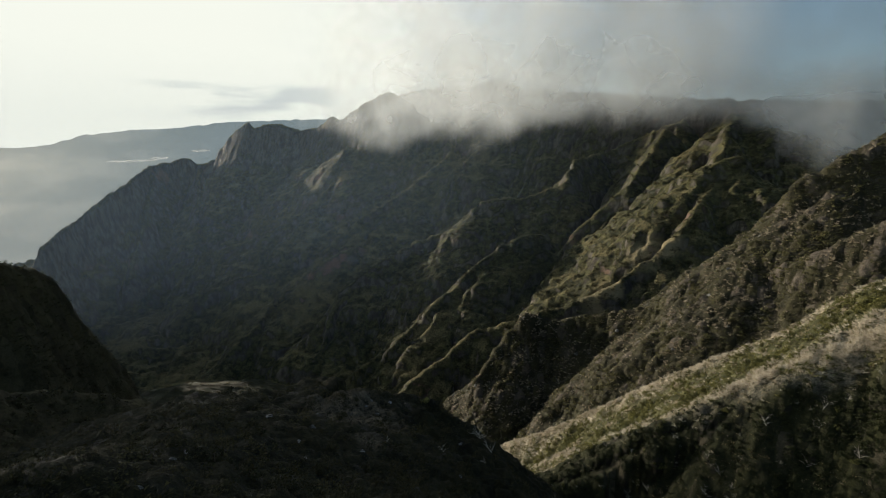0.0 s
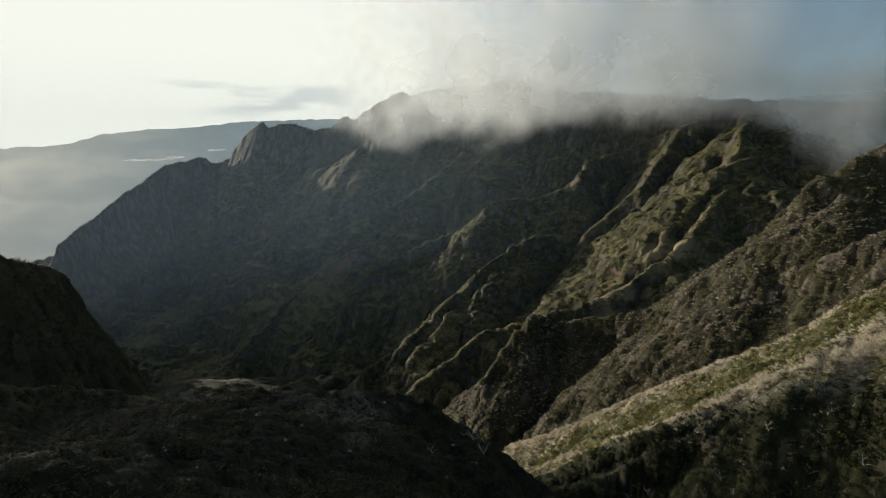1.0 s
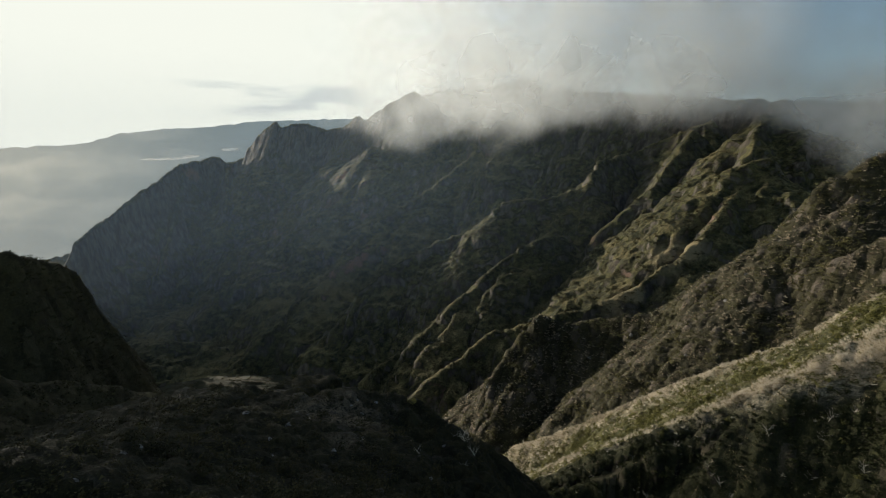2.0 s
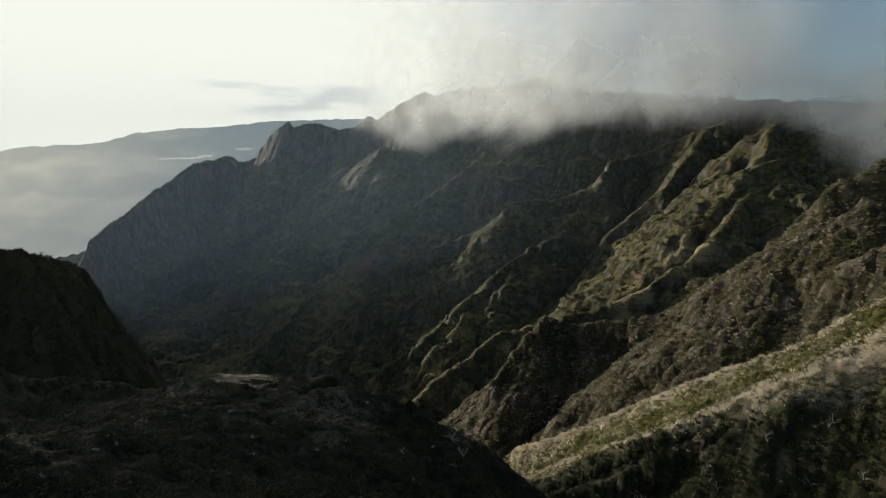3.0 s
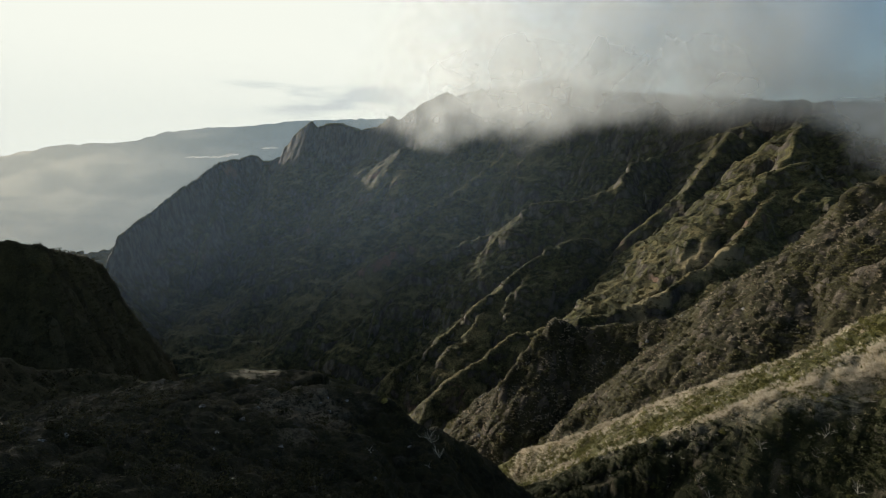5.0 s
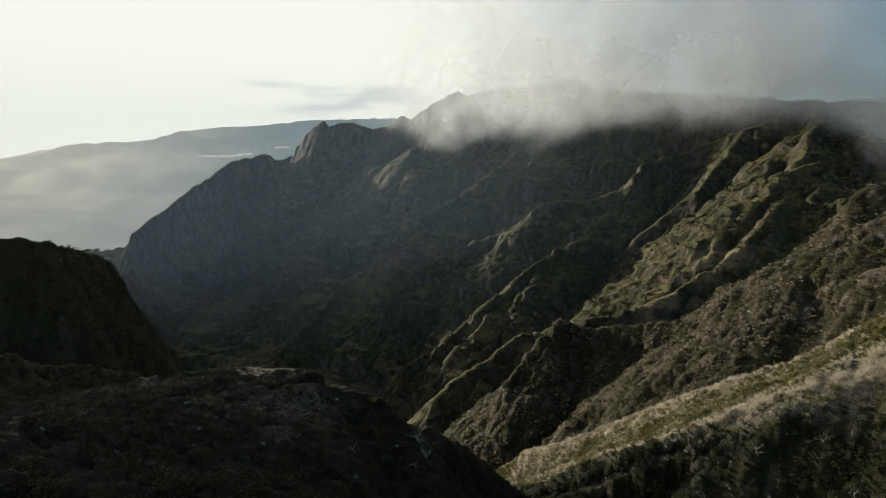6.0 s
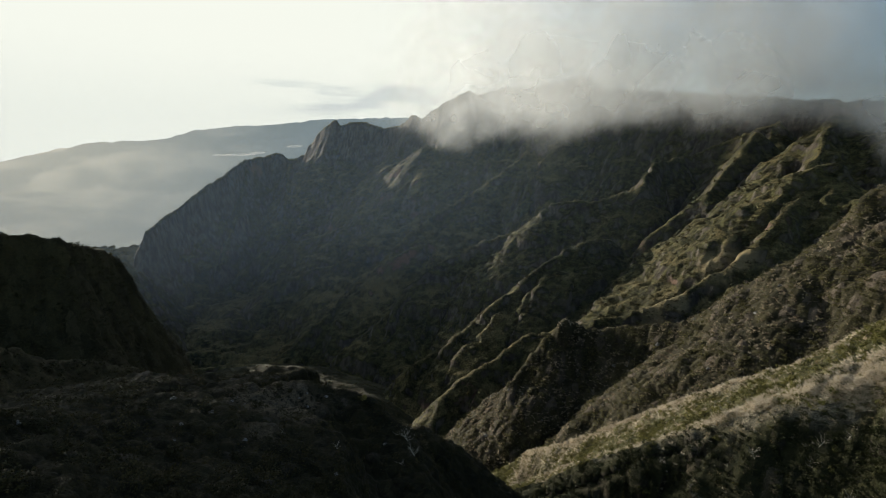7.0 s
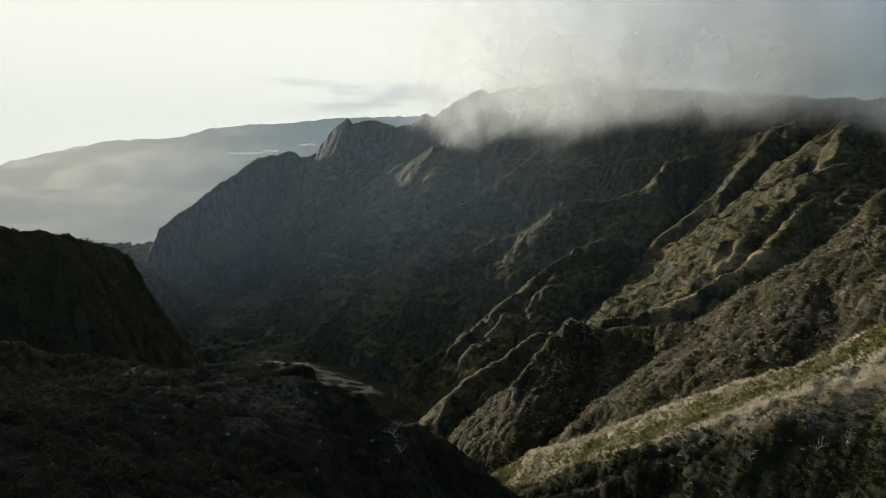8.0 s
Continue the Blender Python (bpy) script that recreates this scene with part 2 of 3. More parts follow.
SPUR_E = [(449.1, 872.4, 80.5), (353.3, 728.2, -26.8), (309.1, 680.3, -55.6), (281, 654, -84.4), (190, 623, -142.4), (141.9, 623.7, -163), (42.6, 636.4, -194.4), (-2.6, 609.8, -223.5), (-47.1, 582.3, -246.6), (-56.7, 555.2, -272.5)]
SPUR_F = [(720, 800, 92), (570, 845, 86), (449, 872, 80)]
# ridge added out of sight behind the hill, to keep sun off the valley hump
SHADE_RIDGE = [(-700, 780, -198), (-740, 850, -193), (-780, 930, -191), (-820, 1020, -206), (-850, 1090, -235), (-880, 1150, -270)]
BENCH = [(-384, 1330, -143), (-485, 1406, -185), (-597, 1426, -222), (-700, 1480, -246), (-734, 1400, -290), (-745, 1326, -340)]
FOOT_WEST = [(-330, 1200, -200), (-400, 1192, -232), (-484, 1206, -258), (-544, 1166, -287), (-640, 1200, -350)]
FOOT_MID = [(-188, 1107, -166), (-255, 1092, -199), (-319, 1072, -252), (-349, 987, -296), (-400, 920, -350)]
BUTTRESS_A = [(-830, 1886, -13), (-760, 1730, -75), (-701, 1573, -139), (-667, 1519, -228), (-650, 1450, -300)]
BUTTRESS_B = [(-901, 1728, -12), (-855, 1601, -108), (-815, 1462, -205), (-789, 1350, -289)]
SHELF = [(400, 753, 12), (358, 759, -2), (327, 792, -23), (301, 840, -44), (265, 817, -76), (215, 790, -114)]
STEP = [(157, 861, -109), (118.6, 844.8, -110.7), (83.7, 831.9, -123.1), (57.6, 814.5, -143.1), (22.5, 792, -166.5), (-19, 757.1, -204.2)]
RIB = [(270, 330, 20.8), (240, 332, 4.5), (219, 338, -9.7), (212, 350, -27.5), (221, 399, -53.5), (225, 452, -79.7), (228, 505, -107.9)]
SPUR_MID = [(245, 263, -9.6), (218, 270, -29.2), (198, 287, -46.1), (178, 329, -74.3), (163, 341, -74.5), (145.5, 342, -95.1), (134.3, 368, -97.7), (98.8, 394, -112.7), (79.8, 401, -118.1), (63.2, 407, -112.5), (41.5, 405, -139.5), (26.8, 395, -158), (26.9, 375, -180), (31.6, 360, -198)]
SLOPE_UPPER = [(165, 174, -24.2), (156, 191, -40.7), (147.6, 202, -51.4), (136.2, 212, -65.8), (124.8, 225, -78.8), (101.2, 253, -104.2), (80.4, 279, -130.4), (58.5, 304, -155), (41.3, 325, -173), (36.6, 313, -183), (40.1, 298, -189)]
SLOPE_LOWER = [(137.8, 151, -41.9), (131.9, 159, -49.3), (123.9, 162, -55.8), (111, 168, -63.5), (101.2, 174, -72.3), (87, 186, -87.1), (73, 203, -107.5), (62, 222, -126), (50, 240, -147), (38, 256, -168)]
KNOLL = [(-36.7, 48.6, -29), (-38, 80.2, -41.8), (-35.5, 104.2, -49.2), (-31.1, 114.6, -51.8), (-25.5, 121.9, -53.7)]
KNOLL_EDGE = [(-31.1, 114.6, -51.6), (-24.4, 122.9, -53.8), (-18.5, 128, -54.7), (-6.8, 129.3, -57.5), (2.2, 125.9, -62.7), (8.7, 120.3, -66.1), (12.8, 113.9, -72.1), (15, 104, -84), (15.5, 92, -93)]
KNOLL_SPUR = [(-5, 140.8, -70.1), (-1, 149.4, -75), (5.4, 155, -78.3), (11.7, 158, -83), (16.9, 159, -89.2), (23.1, 154, -94.3)]
HILL = [(-333, 193, -18.8), (-311, 231, -35.6), (-292, 256, -42), (-272, 272, -45.1), (-263, 285, -47.9), (-249, 293, -50.2), (-249, 308, -56.6), (-246, 340, -70.1)]
HILL_EDGE = [(-246, 340, -70.1), (-246, 353, -96.2), (-269, 391, -144.1), (-304, 451, -205)]
HILL_FOOT = [(-161, 159, -67.1), (-159, 174, -73.8), (-153, 196, -85.1), (-142.7, 212, -92.5), (-134.8, 225, -101.5), (-116.7, 222, -108.5), (-96.3, 193, -106.3)]
COVE = [(-215, 594, -268), (-263, 604, -262), (-313, 623, -260), (-367, 636, -284), (-375, 594, -268)]
FAR = [(58.36, -2.74), (49.03, -1.57), (47.89, -0.88), (47.33, -0.73), (44.79, -0.01), (40.16, 1.12), (35.13, 1.68), (33.17, 2.38), (31.08, 2.69), (26.52, 3.26), (21.08, 3.91), (13.19, 4.4)]
# unseen block added far out to the left; its notched top shapes the near shadow
SHADOW_BLOCK = [(-2200, 1829, 330), (-2200, 1790, 330), (-2200, 1766, 165), (-2200, 1742, 165), (-2200, 1715, 360), (-2100, 1400, 360), (-1950, 1000, 360), (-1700, 550, 330)]

PERM = np.random.RandomState(7).permutation(4096)
GRAD = np.random.RandomState(3).normal(size=(4096, 3))
GRAD /= np.linalg.norm(GRAD, axis=1)[:, None]


def perlin(p):
    """Gradient noise at the rows of p, about -1 to 1."""
    i = np.floor(p).astype(np.int64)
    f = p - i
    u = f * f * f * (f * (f * 6 - 15) + 10)
    out = np.zeros(len(p))
    for dx in (0, 1):
        wx = u[:, 0] if dx else 1 - u[:, 0]
        hx = PERM[(i[:, 0] + dx) & 4095]
        for dy in (0, 1):
            wy = wx * (u[:, 1] if dy else 1 - u[:, 1])
            hy = PERM[(hx + i[:, 1] + dy) & 4095]
            for dz in (0, 1):
                g = GRAD[PERM[(hy + i[:, 2] + dz) & 4095]]
                w = wy * (u[:, 2] if dz else 1 - u[:, 2])
                out += w * (g[:, 0] * (f[:, 0] - dx) + g[:, 1] * (f[:, 1] - dy) + g[:, 2] * (f[:, 2] - dz))
    return out * 1.6


def fbm(p, octaves, gain=0.5, ridged=False):
    out, a = np.zeros(len(p)), 1.0
    for k in range(octaves):
        n = perlin(p * 2.03 ** k + 17.3 * k)
        out += a * ((1 - 2 * np.abs(n)) if ridged else n)
        a *= gain
    return out


def ridge(x, y, line, slopes, cliff, width, wobble, blunt=4.0):
    """Height of the flanks of a crest line, and the place along and off it. slopes: to the left and right of the line's run;
    cliff: how far the ground drops at once beside the crest, over about the width; blunt: the radius of the crest."""
    best, along, off = np.full(len(x), -1e9), np.zeros(len(x)), np.zeros(len(x))
    run = 0.0
    for (x0, y0, z0), (x1, y1, z1) in zip(line, line[1:]):
        ex, ey = x1 - x0, y1 - y0
        size = math.hypot(ex, ey)
        t = np.clip(((x - x0) * ex + (y - y0) * ey) / size ** 2, 0, 1)
        px, py = x - x0 - t * ex, y - y0 - t * ey
        d = np.hypot(px, py)
        s = np.where(ex * py - ey * px > 0, slopes[0], slopes[1])
        e = d * wobble
        h = z0 + t * (z1 - z0) - s * (np.sqrt(e * e + blunt * blunt) - blunt) - cliff * (1 - np.exp(-(e / width) ** 1.5))
        win = h > best
        best = np.where(win, h, best)
        along, off = np.where(win, run + t * size, along), np.where(win, d, off)
        run += size
    return best, along, off


# landform: crest lines with the slopes of their flanks, cliff and its width
LANDFORMS = [
    ("mountain", [(CREST_WEST, (1.0, 1.05), 75, 30), (CREST_EAST, (1.0, 1.0), 60, 30), (CREST_END, (1.6, 1.4), 60, 20),
                  (SPUR_A, (0.80, 1.1), 16, 16), (SPUR_B, (0.80, 1.1), 16, 16), (SPUR_C, (0.9, 1.1), 20, 14),
                  (SPUR_D, (0.85, 1.1), 14, 16), (SPUR_E, (0.85, 1.25), 12, 16), (SPUR_F, (0.9, 0.9), 12, 16), (SHADE_RIDGE, (1.2, 1.2), 8, 12),
                  (BENCH, (1.0, 1.0), 16, 18), (FOOT_WEST, (1.0, 1.0), 18, 16), (FOOT_MID, (0.9, 1.1), 18, 16),
                  (BUTTRESS_A, (1.2, 1.2), 26, 16), (BUTTRESS_B, (1.2, 1.2), 26, 16), (SHELF, (0.75, 1.1), 14, 16), (STEP, (0.75, 1.1), 14, 16)]),
    ("rocky_spur", [(RIB, (1.0, 1.0), 12, 8), (SPUR_MID, (1.2, 1.7), 14, 8)]),
    ("scrub_slope", [(SLOPE_UPPER, (1.6, 1.0), 5, 6)]),
    ("knoll", [(KNOLL, (0.3, 0.36), 0.5, 6), (KNOLL_EDGE, (1.2, 0.4), 1.0, 6), (KNOLL_SPUR, (1.0, 1.0), 2, 6)]),
    ("hill", [(HILL, (2.2, 2.2), 10, 8), (HILL_EDGE, (3.2, 3.2), 12, 6), (HILL_FOOT, (0.8, 0.8), 2, 10)]),
    ("heath_slope", [(SLOPE_LOWER, (1.7, 0.8), 3, 6)]),
    ("valley", [(COVE, (0.38, 0.38), 2, 10)]),
    ("massif", [(SHADOW_BLOCK, (60.0, 60.0), 5, 8)]),
]


def nearest(x, y, line):
    """The crest's height at its nearest place, the distance to it, and whether x, y lies to the left of the line's run."""
    far2, z, left = np.full(len(x), 1e18), np.zeros(len(x)), np.zeros(len(x), bool)
    for (x0, y0, z0), (x1, y1, z1) in zip(line, line[1:]):
        ex, ey = x1 - x0, y1 - y0
        t = np.clip(((x - x0) * ex + (y - y0) * ey) / (ex * ex + ey * ey), 0, 1)
        px, py = x - x0 - t * ex, y - y0 - t * ey
        d2 = px * px + py * py
        win = d2 < far2
        far2, z = np.where(win, d2, far2), np.where(win, z0 + t * (z1 - z0), z)
        left = np.where(win, ex * py - ey * px > 0, left)
    return z, np.sqrt(far2), left


def ease(v, lo, hi):
    v = np.clip((v - lo) / (hi - lo), 0, 1)
    return v * v * (3 - 2 * v)


def relief(x, y):
    """Ground height at x, y, the number of the landform, and how far off the place is (0 near, 1 far)."""
    p = np.stack([x, y, 0 * x], 1)
    far = ease(np.hypot(x, y), 330, 530)
    wob = 1 + 0.07 * far * fbm(p / 110 + 5, 3) + 0.05 * (1 - far) * fbm(p / 30 + 9, 3)
    amp = 1.0 + 3.5 * far
    x, y = x + amp * fbm(p / 40 + 31, 3), y + amp * fbm(p / 40 + 57, 3)
    top, second = np.full(len(x), -1e9), np.full(len(x), -1e9)
    land, along, off, which = np.zeros(len(x), int), np.zeros(len(x)), np.zeros(len(x)), np.zeros(len(x))
    count = 0
    for k, (name, lines) in enumerate(LANDFORMS):
        for line, slopes, cliff, width in lines:
            h, a, o = ridge(x, y, line, slopes, cliff, width, wob, 10.0 if k == 0 and cliff < 50 else 4.0)
            if line is SLOPE_UPPER:               # one even slope spans from this crest to the lower one
                zu, du, left = nearest(x, y, SLOPE_UPPER)
                zl, dl, left_l = nearest(x, y, SLOPE_LOWER)
                even = (zu * dl + zl * du) / (du + dl + 0.01) - 1.5 * ease(np.minimum(du, dl), 0, 12) + 1.6 * fbm(p / 26 + 61, 4)
                even = even - 1.6 * np.maximum(0, 0.8 * (y - 256) - 0.6 * (x - 38))
                h = np.where(left & ~left_l & (du + dl < 130), np.maximum(h, even), h)
            if line in (KNOLL, KNOLL_EDGE):       # the knoll breaks off towards the gorge
                _, rim, beyond = nearest(x, y, KNOLL_EDGE)
                h = h - 1.2 * np.maximum(0, o - 42) - np.where(beyond & (x > -31), 1.3 * np.maximum(0, rim - 1), 0)
            win = h > top
            second = np.where(win, top, np.maximum(second, h))
            top, land = np.where(win, h, top), np.where(win, k, land)
            along, off, which = np.where(win, a, along), np.where(win, o, off), np.where(win, count * 7.7, which)
            count += 1
    # gullies run down the flanks
    size = 26 + 18 * far
    g = fbm(np.stack([along / size, off / (3.2 * size), which], 1), 4, 0.55, True) - 0.35
    depth = (0.16 + 0.08 * far) * size * ease(off, 0.1 * size, 1.6 * size) * ease(top - second, 0, 0.5 * size)
    top = top + depth * g * np.choose(land, [1.0, 0.8, 0.25, 0.25, 0.6, 0.35, 0.2, 0.0])
    floor = -260 - 120 * np.clip((y - 150) / 500, 0, 1) - 120 * np.clip((np.hypot(x, y) - 1900) / 2000, 0, 1) + 9 * fbm(p / 170 + 77, 3)
    # beyond the shadow's edge the flank takes the sunlit slope's lighter colours
    land = np.where((land == 5) & (y + 0.727 * x > 246), 2, land)
    floor = floor + 22 * far * (fbm(p / 130 + 45, 4, 0.5, True) - 0.3)
    land = np.where(floor > top, np.where(y > 680, 0, 6), land)
    return np.maximum(top, floor), land, far


# ---- one graded sheet of ground to the horizon ----
CX, CY = 20.0, 0.0
fine = np.radians(np.linspace(-46, 68, 780))
coarse = np.radians(np.linspace(68, 314, 60))[1:-1]
az = np.concatenate([fine, coarse])
rad = np.concatenate([[0.5, 3, 7, 13], np.linspace(20, 60, 36), np.linspace(60, 200, 200)[1:], np.linspace(200, 430, 220)[1:], np.linspace(430, 1000, 210)[1:],
                      np.linspace(1000, 2100, 250)[1:], np.linspace(2100, 3050, 56)[1:], np.linspace(3050, 4750, 20)[1:]])
NA, NR = len(az), len(rad)
A, RR = np.meshgrid(az, rad)
gx, gy = (CX - np.sin(A) * RR).ravel(), (CY + np.cos(A) * RR).ravel()
gz, gland, gfar = relief(gx, gy)
P = np.stack([gx, gy, gz], 1).reshape(NR, NA, 3)
du = np.roll(P, -1, 1) - np.roll(P, 1, 1)
dv = np.gradient(P, axis=0)
nrm = np.cross(dv, du)
nrm /= np.linalg.norm(nrm, axis=2)[:, :, None] + 1e-9
nrm *= np.sign(nrm[:, :, 2:3] + 1e-9)
P, nrm = P.reshape(-1, 3), nrm.reshape(-1, 3)
crag = gfar * (3.0 * fbm(P / np.array([42, 42, 70]), 6, 0.56) + 2.7 * (fbm(P / np.array([22, 22, 60]) + 80, 4, 0.5, True) - 0.5))
crag += (1 - gfar) * (0.9 * fbm(P / np.array([14, 14, 20]) + 40, 5, 0.52) + 0.3 * (fbm(P / np.array([7, 7, 12]) + 90, 4, 0.5, True) - 0.5))
crag *= np.choose(gland, [1.0, 1.0, 0.7, 0.6, 1.0, 1.0, 0.4, 0.0])


def mounds(x, y, size):
    """Round crowns of bushes, side by side: height 0 to 1, and a number of its own for each bush."""
    cx, cy = x / size, y / size
    ix, iy = np.floor(cx).astype(np.int64), np.floor(cy).astype(np.int64)
    best, tone = np.full(len(x), -1.0), np.zeros(len(x))
    for dx in (-1, 0, 1):
        for dy in (-1, 0, 1):
            key = PERM[(PERM[(ix + dx) & 4095] + iy + dy) & 4095]
            u, v, w = GRAD[key, 0] * 0.45, GRAD[key, 1] * 0.45, key / 4096.0
            d2 = (cx - ix - dx - 0.5 - u) ** 2 + (cy - iy - dy - 0.5 - v) ** 2
            h = (0.35 + 0.65 * w) * (1 - d2 / 0.62)
            win = h > best
            best, tone = np.where(win, h, best), np.where(win, (key * 37 % 101) / 100.0, tone)
    return np.maximum(best, -0.15), tone


canopy, bush = np.zeros(len(P)), np.full(len(P), 0.5)
for k, size, tall in ((1, 5.5, 2.7), (2, 4.6, 1.9), (3, 3.0, 1.6), (4, 6.0, 2.0), (5, 5.0, 2.2)):
    on = np.flatnonzero((gland == k) & (np.hypot(gx - 20, gy) < 560))
    wx, wy = gx[on] + 0.5 * fbm(P[on] / 3.0, 2), gy[on] + 0.5 * fbm(P[on] / 3.0 + 9, 2)
    h, tone = mounds(wx, wy, size)
    h2, tone2 = mounds(wx + 70, wy, size * 0.48)
    canopy[on] = tall * (0.85 * h + 0.45 * h2)
    bush[on] = np.where(h > 0.25, tone, tone2)
_, gdu, _ = nearest(gx, gy, SLOPE_UPPER)
_, gdl, _ = nearest(gx, gy, SLOPE_LOWER)
rough = fbm(P / 12 + 21, 4)
dry = np.where(np.isin(gland, (1, 2)), np.exp(-((gdu + 6 * rough) / 6) ** 2), 0) + np.where(np.isin(gland, (2, 5)), 0.5 * np.exp(-((gdl + 7 * rough) / 4.0) ** 2), 0)
dry = np.clip(dry, 0, 1)
crag += canopy * (1 - 0.55 * dry)
P = P + nrm * crag[:, None]
ii = np.arange(NR * NA).reshape(NR, NA)
quads = np.stack([ii[:-1], np.roll(ii, -1, 1)[:-1], np.roll(ii, -1, 1)[1:], ii[1:]], 2).reshape(-1, 4)
quads = quads[:, ::-1]
land = gland[quads[:, 0]]


def sheet(name, verts, faces, material, smooth=True, **tones):
    """A mesh object from arrays, with a number for each point under each name in tones."""
    used, faces = np.unique(faces, return_inverse=True)
    faces = faces.reshape(-1, 4)
    me = bpy.data.meshes.new(name)
    me.vertices.add(len(used))
    me.vertices.foreach_set("co", verts[used].astype(np.float32).ravel())
    me.loops.add(faces.size)
    me.loops.foreach_set("vertex_index", faces.astype(np.int32).ravel())
    me.polygons.add(len(faces))
    me.polygons.foreach_set("loop_start", np.arange(0, faces.size, 4, dtype=np.int32))
    me.update(calc_edges=True)
    me.polygons.foreach_set("use_smooth", np.full(len(faces), smooth))
    for key, values in tones.items():
        me.attributes.new(key, "FLOAT", "POINT").data.foreach_set("value", values[used].astype(np.float32))
    me.materials.append(material)
    return new(name, me)


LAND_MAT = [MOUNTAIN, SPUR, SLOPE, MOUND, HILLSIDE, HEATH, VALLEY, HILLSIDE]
LAND_TAG = [
    ("dark craggy mountain wall with scrub-covered spurs and cloud on its crest", "mountain"),
    ("rocky spur overgrown with grey-brown and olive scrub", "ridge"),
    ("sunlit grassy slope covered with green scrub and pale dead heath", "slope"),
    ("shaded knoll with low bushes and pale stones, shade darkened into its colours", "knoll"),
    ("dark shaded hill with a steep overgrown flank", "hill"),
    ("near slope grown over with green heath, darkened for the shadow on it", "slope"),
    ("valley floor with a grassy hump deep below the mountain", "valley"),
    ("unseen sheer block added out of view to shade the near slopes", "mountain"),
]
for k, (name, _) in enumerate(LANDFORMS):
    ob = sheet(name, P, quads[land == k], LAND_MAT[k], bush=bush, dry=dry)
    tagged(ob, *LAND_TAG[k], kind="structure")

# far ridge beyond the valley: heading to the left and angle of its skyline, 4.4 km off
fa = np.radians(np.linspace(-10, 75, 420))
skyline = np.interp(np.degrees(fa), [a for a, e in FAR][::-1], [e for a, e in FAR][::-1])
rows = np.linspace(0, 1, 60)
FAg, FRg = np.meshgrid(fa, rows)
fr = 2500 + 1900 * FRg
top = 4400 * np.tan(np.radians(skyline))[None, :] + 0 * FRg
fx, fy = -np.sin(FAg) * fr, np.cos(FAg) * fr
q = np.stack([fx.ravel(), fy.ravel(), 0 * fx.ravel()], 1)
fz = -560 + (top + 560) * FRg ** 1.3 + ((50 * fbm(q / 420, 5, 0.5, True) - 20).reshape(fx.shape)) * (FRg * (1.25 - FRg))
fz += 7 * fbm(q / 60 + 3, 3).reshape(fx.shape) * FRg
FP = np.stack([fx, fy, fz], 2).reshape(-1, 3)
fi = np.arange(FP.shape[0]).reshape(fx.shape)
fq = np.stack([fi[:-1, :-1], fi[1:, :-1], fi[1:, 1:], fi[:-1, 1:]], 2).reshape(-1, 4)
tagged(sheet("backdrop", FP, fq, FAR_MAT), "pale blue-grey ridge far off, glowing with painted sunlit haze", "ridge", kind="structure")

# ---- cloud and mist: sheets of vapour, one behind the other; the mist stands in for aerial haze ----
scene.cycles.transparent_max_bounces = 24


def veil_mat(name, tint, back, thickness):
    """White vapour, see-through where it is thin: thickness(m, bearing, rise) builds how much of it hides what lies behind."""
    m = Mat(name)
    sep = m.n.new("ShaderNodeSeparateXYZ")
    m.l.new(m.co, sep.inputs[0])
    x, y, z = sep.outputs
    flat = m.math("SQRT", m.math("ADD", m.math("MULTIPLY", x, x), m.math("MULTIPLY", y, y)))
    a = thickness(m, m.math("DIVIDE", x, y), m.math("DIVIDE", z, flat))
    clear = m.n.new("ShaderNodeBsdfTransparent")
    lit = m.n.new("ShaderNodeBsdfTranslucent")
    front = m.n.new("ShaderNodeBsdfDiffuse")
    lit.inputs[0].default_value = front.inputs[0].default_value = (*tint, 1)
    both = m.n.new("ShaderNodeMixShader")
    both.inputs[0].default_value = back
    m.l.new(lit.outputs[0], both.inputs[1])
    m.l.new(front.outputs[0], both.inputs[2])
    mix = m.n.new("ShaderNodeMixShader")
    m.l.new(a, mix.inputs[0])
    m.l.new(clear.outputs[0], mix.inputs[1])
    m.l.new(both.outputs[0], mix.inputs[2])
    m.l.new(mix.outputs[0], m.n["Material Output"].inputs[0])
    m.n.remove(m.bsdf)
    return m.m


# lower edge of the cloud bank: bearing (x over y), height over distance
CLOUD_EDGE = [(-0.30, 0.11), (-0.19, 0.068), (-0.09, 0.05), (-0.02, 0.07), (0.07, 0.056), (0.17, 0.08), (0.38, 0.086), (0.48, 0.096), (0.55, 0.083), (0.62, 0.030), (0.69, 0.002), (0.80, 0.0), (1.2, 0.02)]


